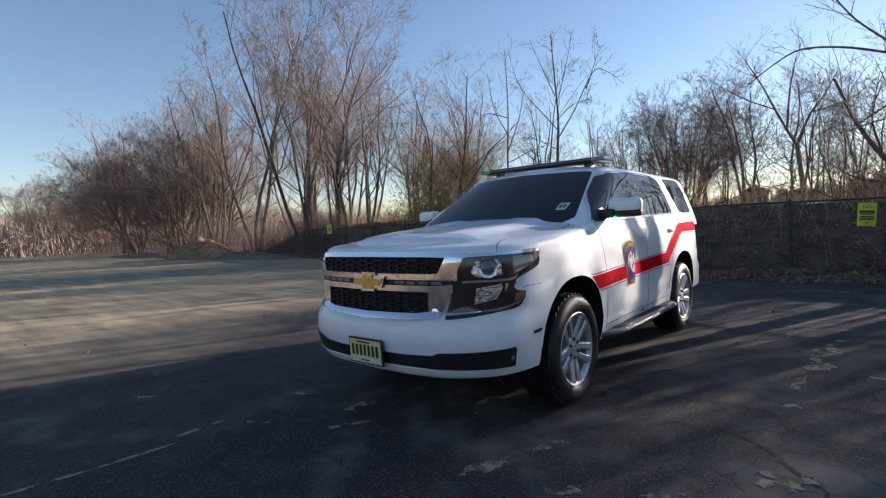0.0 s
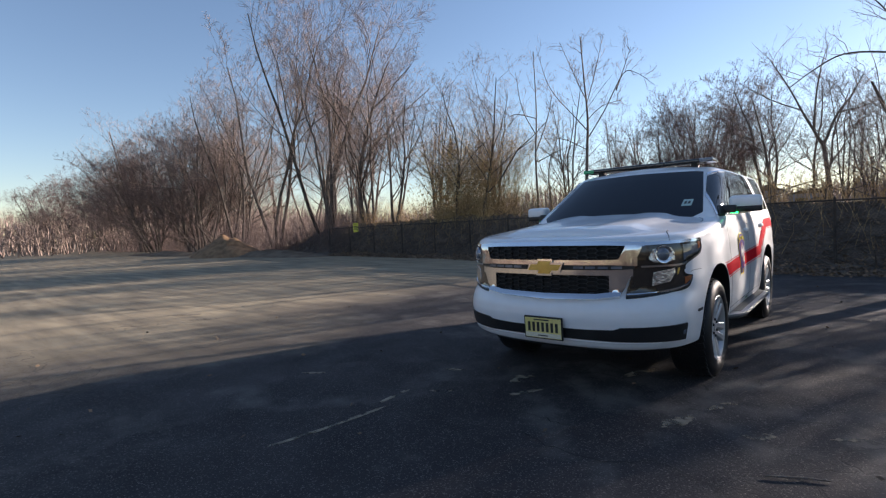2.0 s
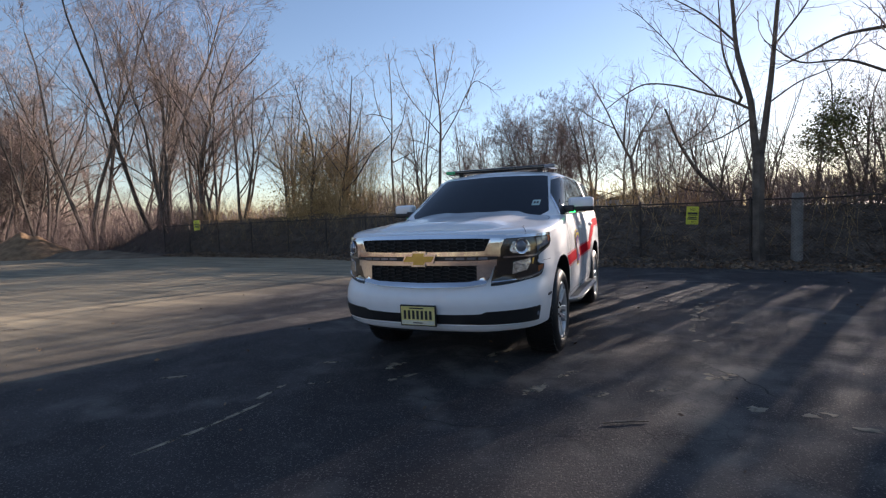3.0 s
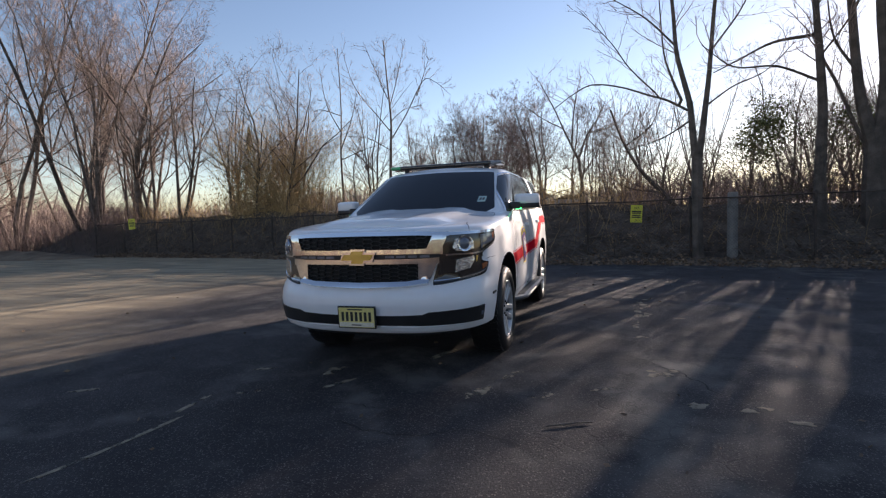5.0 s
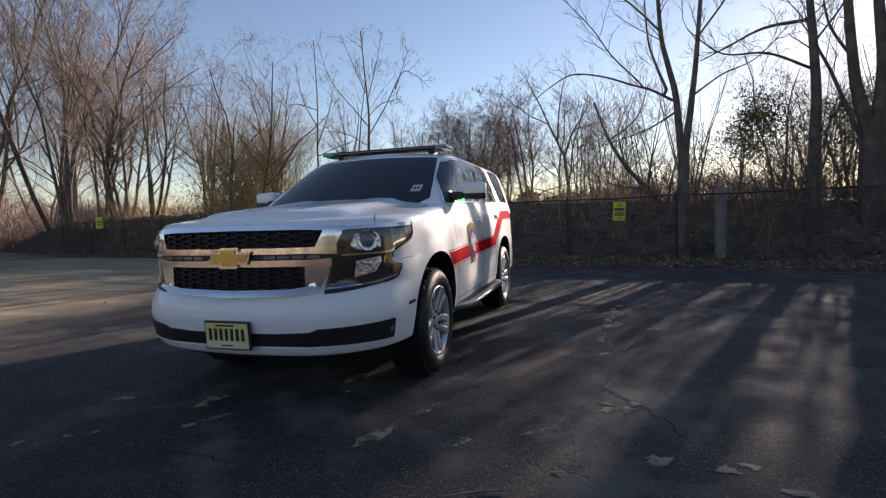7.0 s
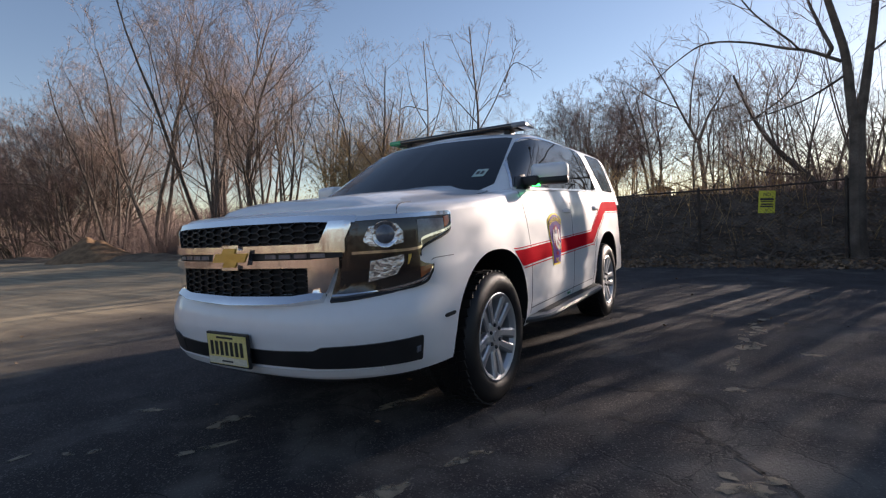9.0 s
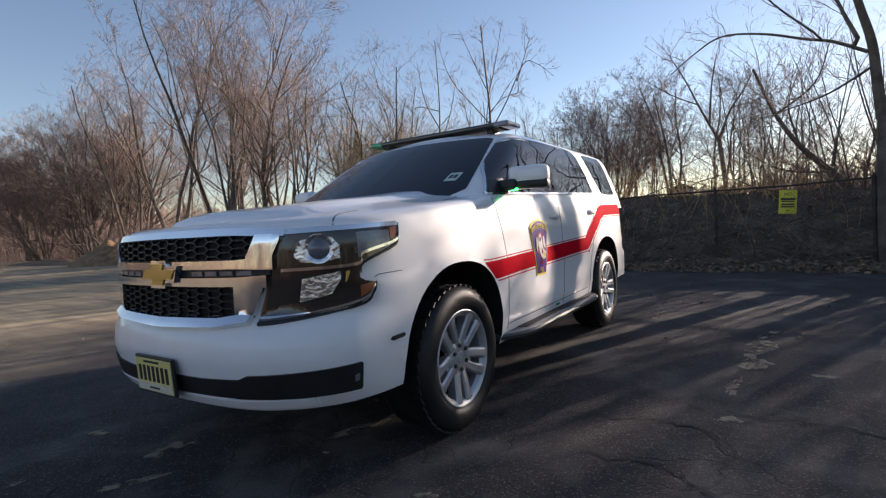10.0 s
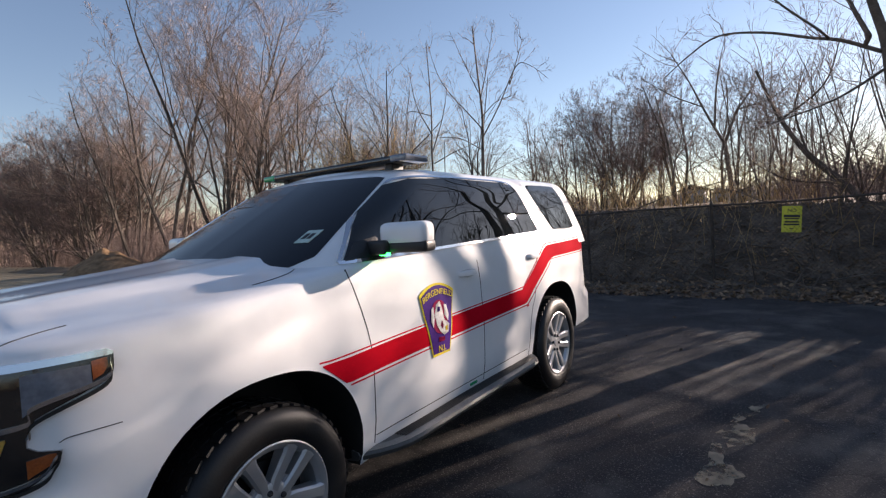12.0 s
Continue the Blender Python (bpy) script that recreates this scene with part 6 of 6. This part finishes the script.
def grit(x, y, rx, ry, turn, seed):
    rnd = random.Random(seed)
    bm = bmesh.new()
    n = 22
    t = radians(turn)
    c = bm.verts.new((x, y, 0.007))
    ring = []
    for k in range(n):
        a = 2 * math.pi * k / n
        r = 1 + 0.5 * noise.noise((math.cos(a) * 1.7, math.sin(a) * 1.7, seed * 3.1)) + rnd.gauss(0, 0.10)
        u, w = rx * r * math.cos(a), ry * r * math.sin(a)
        ring.append(bm.verts.new((x + u * math.cos(t) - w * math.sin(t), y + u * math.sin(t) + w * math.cos(t), 0.0035)))
    for k in range(n):
        bm.faces.new((c, ring[k], ring[(k + 1) % n]))
    return tagged(part("grit_sun_patch", bm, M_SANDSUN, None), "pale patch on the asphalt, of grit or painted sunlight", "grit", "grit patches", "structure")


for pts, w in (([(0.86, 0.63), (1.24, 0.52), (1.54, 0.48), (1.85, 0.55), (2.10, 0.53)], 0.022), ([(2.16, 0.84), (2.43, 0.80), (2.58, 0.83), (2.9, 0.78), (3.4, 0.85)], 0.018), ([(1.6, 0.0), (1.92, 0.0), (2.14, -0.09), (2.29, -0.31), (2.43, -0.47), (2.6, -0.9)], 0.016), ([(1.24, 0.52), (1.30, 0.30), (1.22, 0.12), (1.30, -0.1)], 0.010), ([(2.10, 0.53), (2.25, 0.30), (2.22, 0.0)], 0.010), ([(0.2, -1.9), (0.7, -2.0), (1.1, -1.85), (1.6, -2.1)], 0.009), ([(-0.6, -1.2), (-0.2, -1.6), (0.3, -1.6), (0.6, -1.75)], 0.008), ([(3.4, 0.85), (4.0, 0.7), (4.8, 0.9)], 0.016), ([(2.6, 3.4), (3.1, 3.2), (3.6, 3.4), (4.4, 3.2)], 0.014)):
    crack(pts, w, int(w * 1e4) + len(pts))
# grit, but the patch at (0.43, -0.26) is painted sunlight under the car
for k, (x, y, rx, ry, t) in enumerate(((-0.72, -1.54, 0.11, 0.03, 40), (-2.08, -1.81, 0.13, 0.03, 30), (-1.0, -1.02, 0.09, 0.04, 30), (-7.08, -0.88, 0.30, 0.10, 40), (-6.3, -0.9, 0.25, 0.09, 40), (-0.34, -0.95, 0.14, 0.07, 80), (-0.14, -1.23, 0.16, 0.025, 60), (0.97, -1.2, 0.13, 0.06, 70), (1.42, -1.17, 0.10, 0.05, 20), (1.85, -0.94, 0.11, 0.03, 30), (2.30, -0.42, 0.12, 0.04, 10), (2.42, -1.13, 0.09, 0.05, 50), (2.75, -1.15, 0.12, 0.04, 20), (2.96, -1.31, 0.08, 0.03, 0), (2.36, 2.5, 0.20, 0.11, 80), (2.40, 2.95, 0.28, 0.05, 70), (2.31, 1.92, 0.16, 0.10, 80), (2.27, 2.15, 0.18, 0.05, 95), (2.23, 0.72, 0.09, 0.045, 20), (2.20, 1.3, 0.2, 0.04, 85), (2.70, 1.75, 0.08, 0.05, 0), (-0.92, -2.75, 0.26, 0.018, 80), (-0.87, -2.35, 0.26, 0.022, 85), (-0.95, -1.9, 0.22, 0.025, 95), (0.43, -0.26, 0.22, 0.05, 65), (2.26, -0.53, 0.10, 0.05, 20), (1.15, -0.75, 0.12, 0.04, 60))):
    grit(x, y, rx, ry, t, k + 1)
tagged(part("stick", tube(bmesh.new(), [(1.51, -1.70, 0.012), (1.60, -1.655, 0.014), (1.68, -1.61, 0.012), (1.77, -1.58, 0.01)], [0.004, 0.006, 0.005, 0.003], 6), M_BARK, None), "small dry stick on the asphalt", "stick")

# brush that closes the lot behind the camera
g = np.random.default_rng(51)
k = 2600
ang = np.radians(g.uniform(95, 262, k))
dist = g.uniform(27, 36, k)
p0 = np.stack([np.sin(ang) * dist, np.cos(ang) * dist, np.full(k, -0.05)], axis=1)
h = g.uniform(1.2, 5.5, k)
p1 = p0 + np.stack([g.normal(0, 0.3, k) * h, g.normal(0, 0.3, k) * h, h], axis=1)
p2 = p0 + (p1 - p0) * 0.5
p3 = p2 + np.stack([g.normal(0, 0.4, k) * h, g.normal(0, 0.4, k) * h, 0.4 * h], axis=1)
v, f = prisms(np.concatenate([p0, p2]), np.concatenate([p1, p3]), np.full(2 * k, 0.05), np.full(2 * k, 0.015), 3)
stuff("lot_edge_brush", v, f, M_TWIG, "dry brown brush along the far edge of the lot", "brush")

# ---- far distance ----
g = np.random.default_rng(33)
k = 5000
ang = np.radians(g.uniform(-100, 60, k))
dist = g.uniform(70, 170, k)
p0 = np.stack([np.sin(ang) * dist, np.cos(ang) * dist + 5, np.zeros(k)], axis=1)
h = dist * g.uniform(0.04, 0.085, k) * (0.8 + 0.2 * np.sin(ang * 9))
p1 = p0 + np.stack([g.normal(0, 0.6, k), g.normal(0, 0.6, k), h], axis=1)
b0, b1, ra, rb = [p0], [p1], [dist * 0.0014], [dist * 0.0006]
for j in range(5):
    t = g.uniform(0.25, 0.95, (k, 1))
    q = p0 + (p1 - p0) * t
    e = q + np.stack([g.normal(0, 0.16, k), g.normal(0, 0.16, k), g.uniform(0.1, 0.3, k)], axis=1) * h[:, None]
    b0.append(q), b1.append(e), ra.append(dist * 0.0007), rb.append(dist * 0.0003)
v, f = prisms(np.concatenate(b0), np.concatenate(b1), np.concatenate(ra), np.concatenate(rb), 3)
stuff("far_woods", v, f, M_TWIG, "distant bare woods on the horizon", "woods")


def far_building(name, x, y, w, d, h, roof, wall_mat, label, turn):
    """A distant building: lapped siding, gable roof, windows."""
    b = tagged(new(name), label, "building")
    b.matrix_basis = pose(x, y, 0, 0, 0, turn)
    part("wall", box(bmesh.new(), (w, d, h), (0, 0, h / 2)), wall_mat, b)
    bm = bmesh.new()
    n = int(h / 0.45)
    for k in range(n):
        box(bm, (w + 0.06, d + 0.06, 0.38), (0, 0, 0.3 + k * 0.45))
    tagged(part("siding", bm, wall_mat, b), kind="stuff")
    bm = bmesh.new()
    v = [bm.verts.new(q) for q in ((-w / 2 - 0.3, -d / 2 - 0.3, h), (w / 2 + 0.3, -d / 2 - 0.3, h), (0, -d / 2 - 0.3, h + roof), (-w / 2 - 0.3, d / 2 + 0.3, h), (w / 2 + 0.3, d / 2 + 0.3, h), (0, d / 2 + 0.3, h + roof))]
    for q in ((0, 1, 2), (3, 5, 4), (0, 2, 5, 3), (1, 4, 5, 2), (0, 3, 4, 1)):
        bm.faces.new([v[i] for i in q])
    part("roof", bm, M_RUST, b, "dark pitched roof")
    for k in range(2):
        part("window", box(bmesh.new(), (0.8, 0.05, 1.1), ((k - 0.5) * w * 0.5, -d / 2 - 0.04, h * 0.7)), M_GLASS, b, "dark window")


far_building("far_shed", -5.1, 56.0, 2.2, 3.0, 3.7, 0.6, M_FAR, "small grey shed far behind the bare trees", 5)
far_building("far_shed", -1.6, 57.0, 3.4, 3.0, 3.2, 0.5, M_FAR, "low grey shed far behind the bare trees", 3)
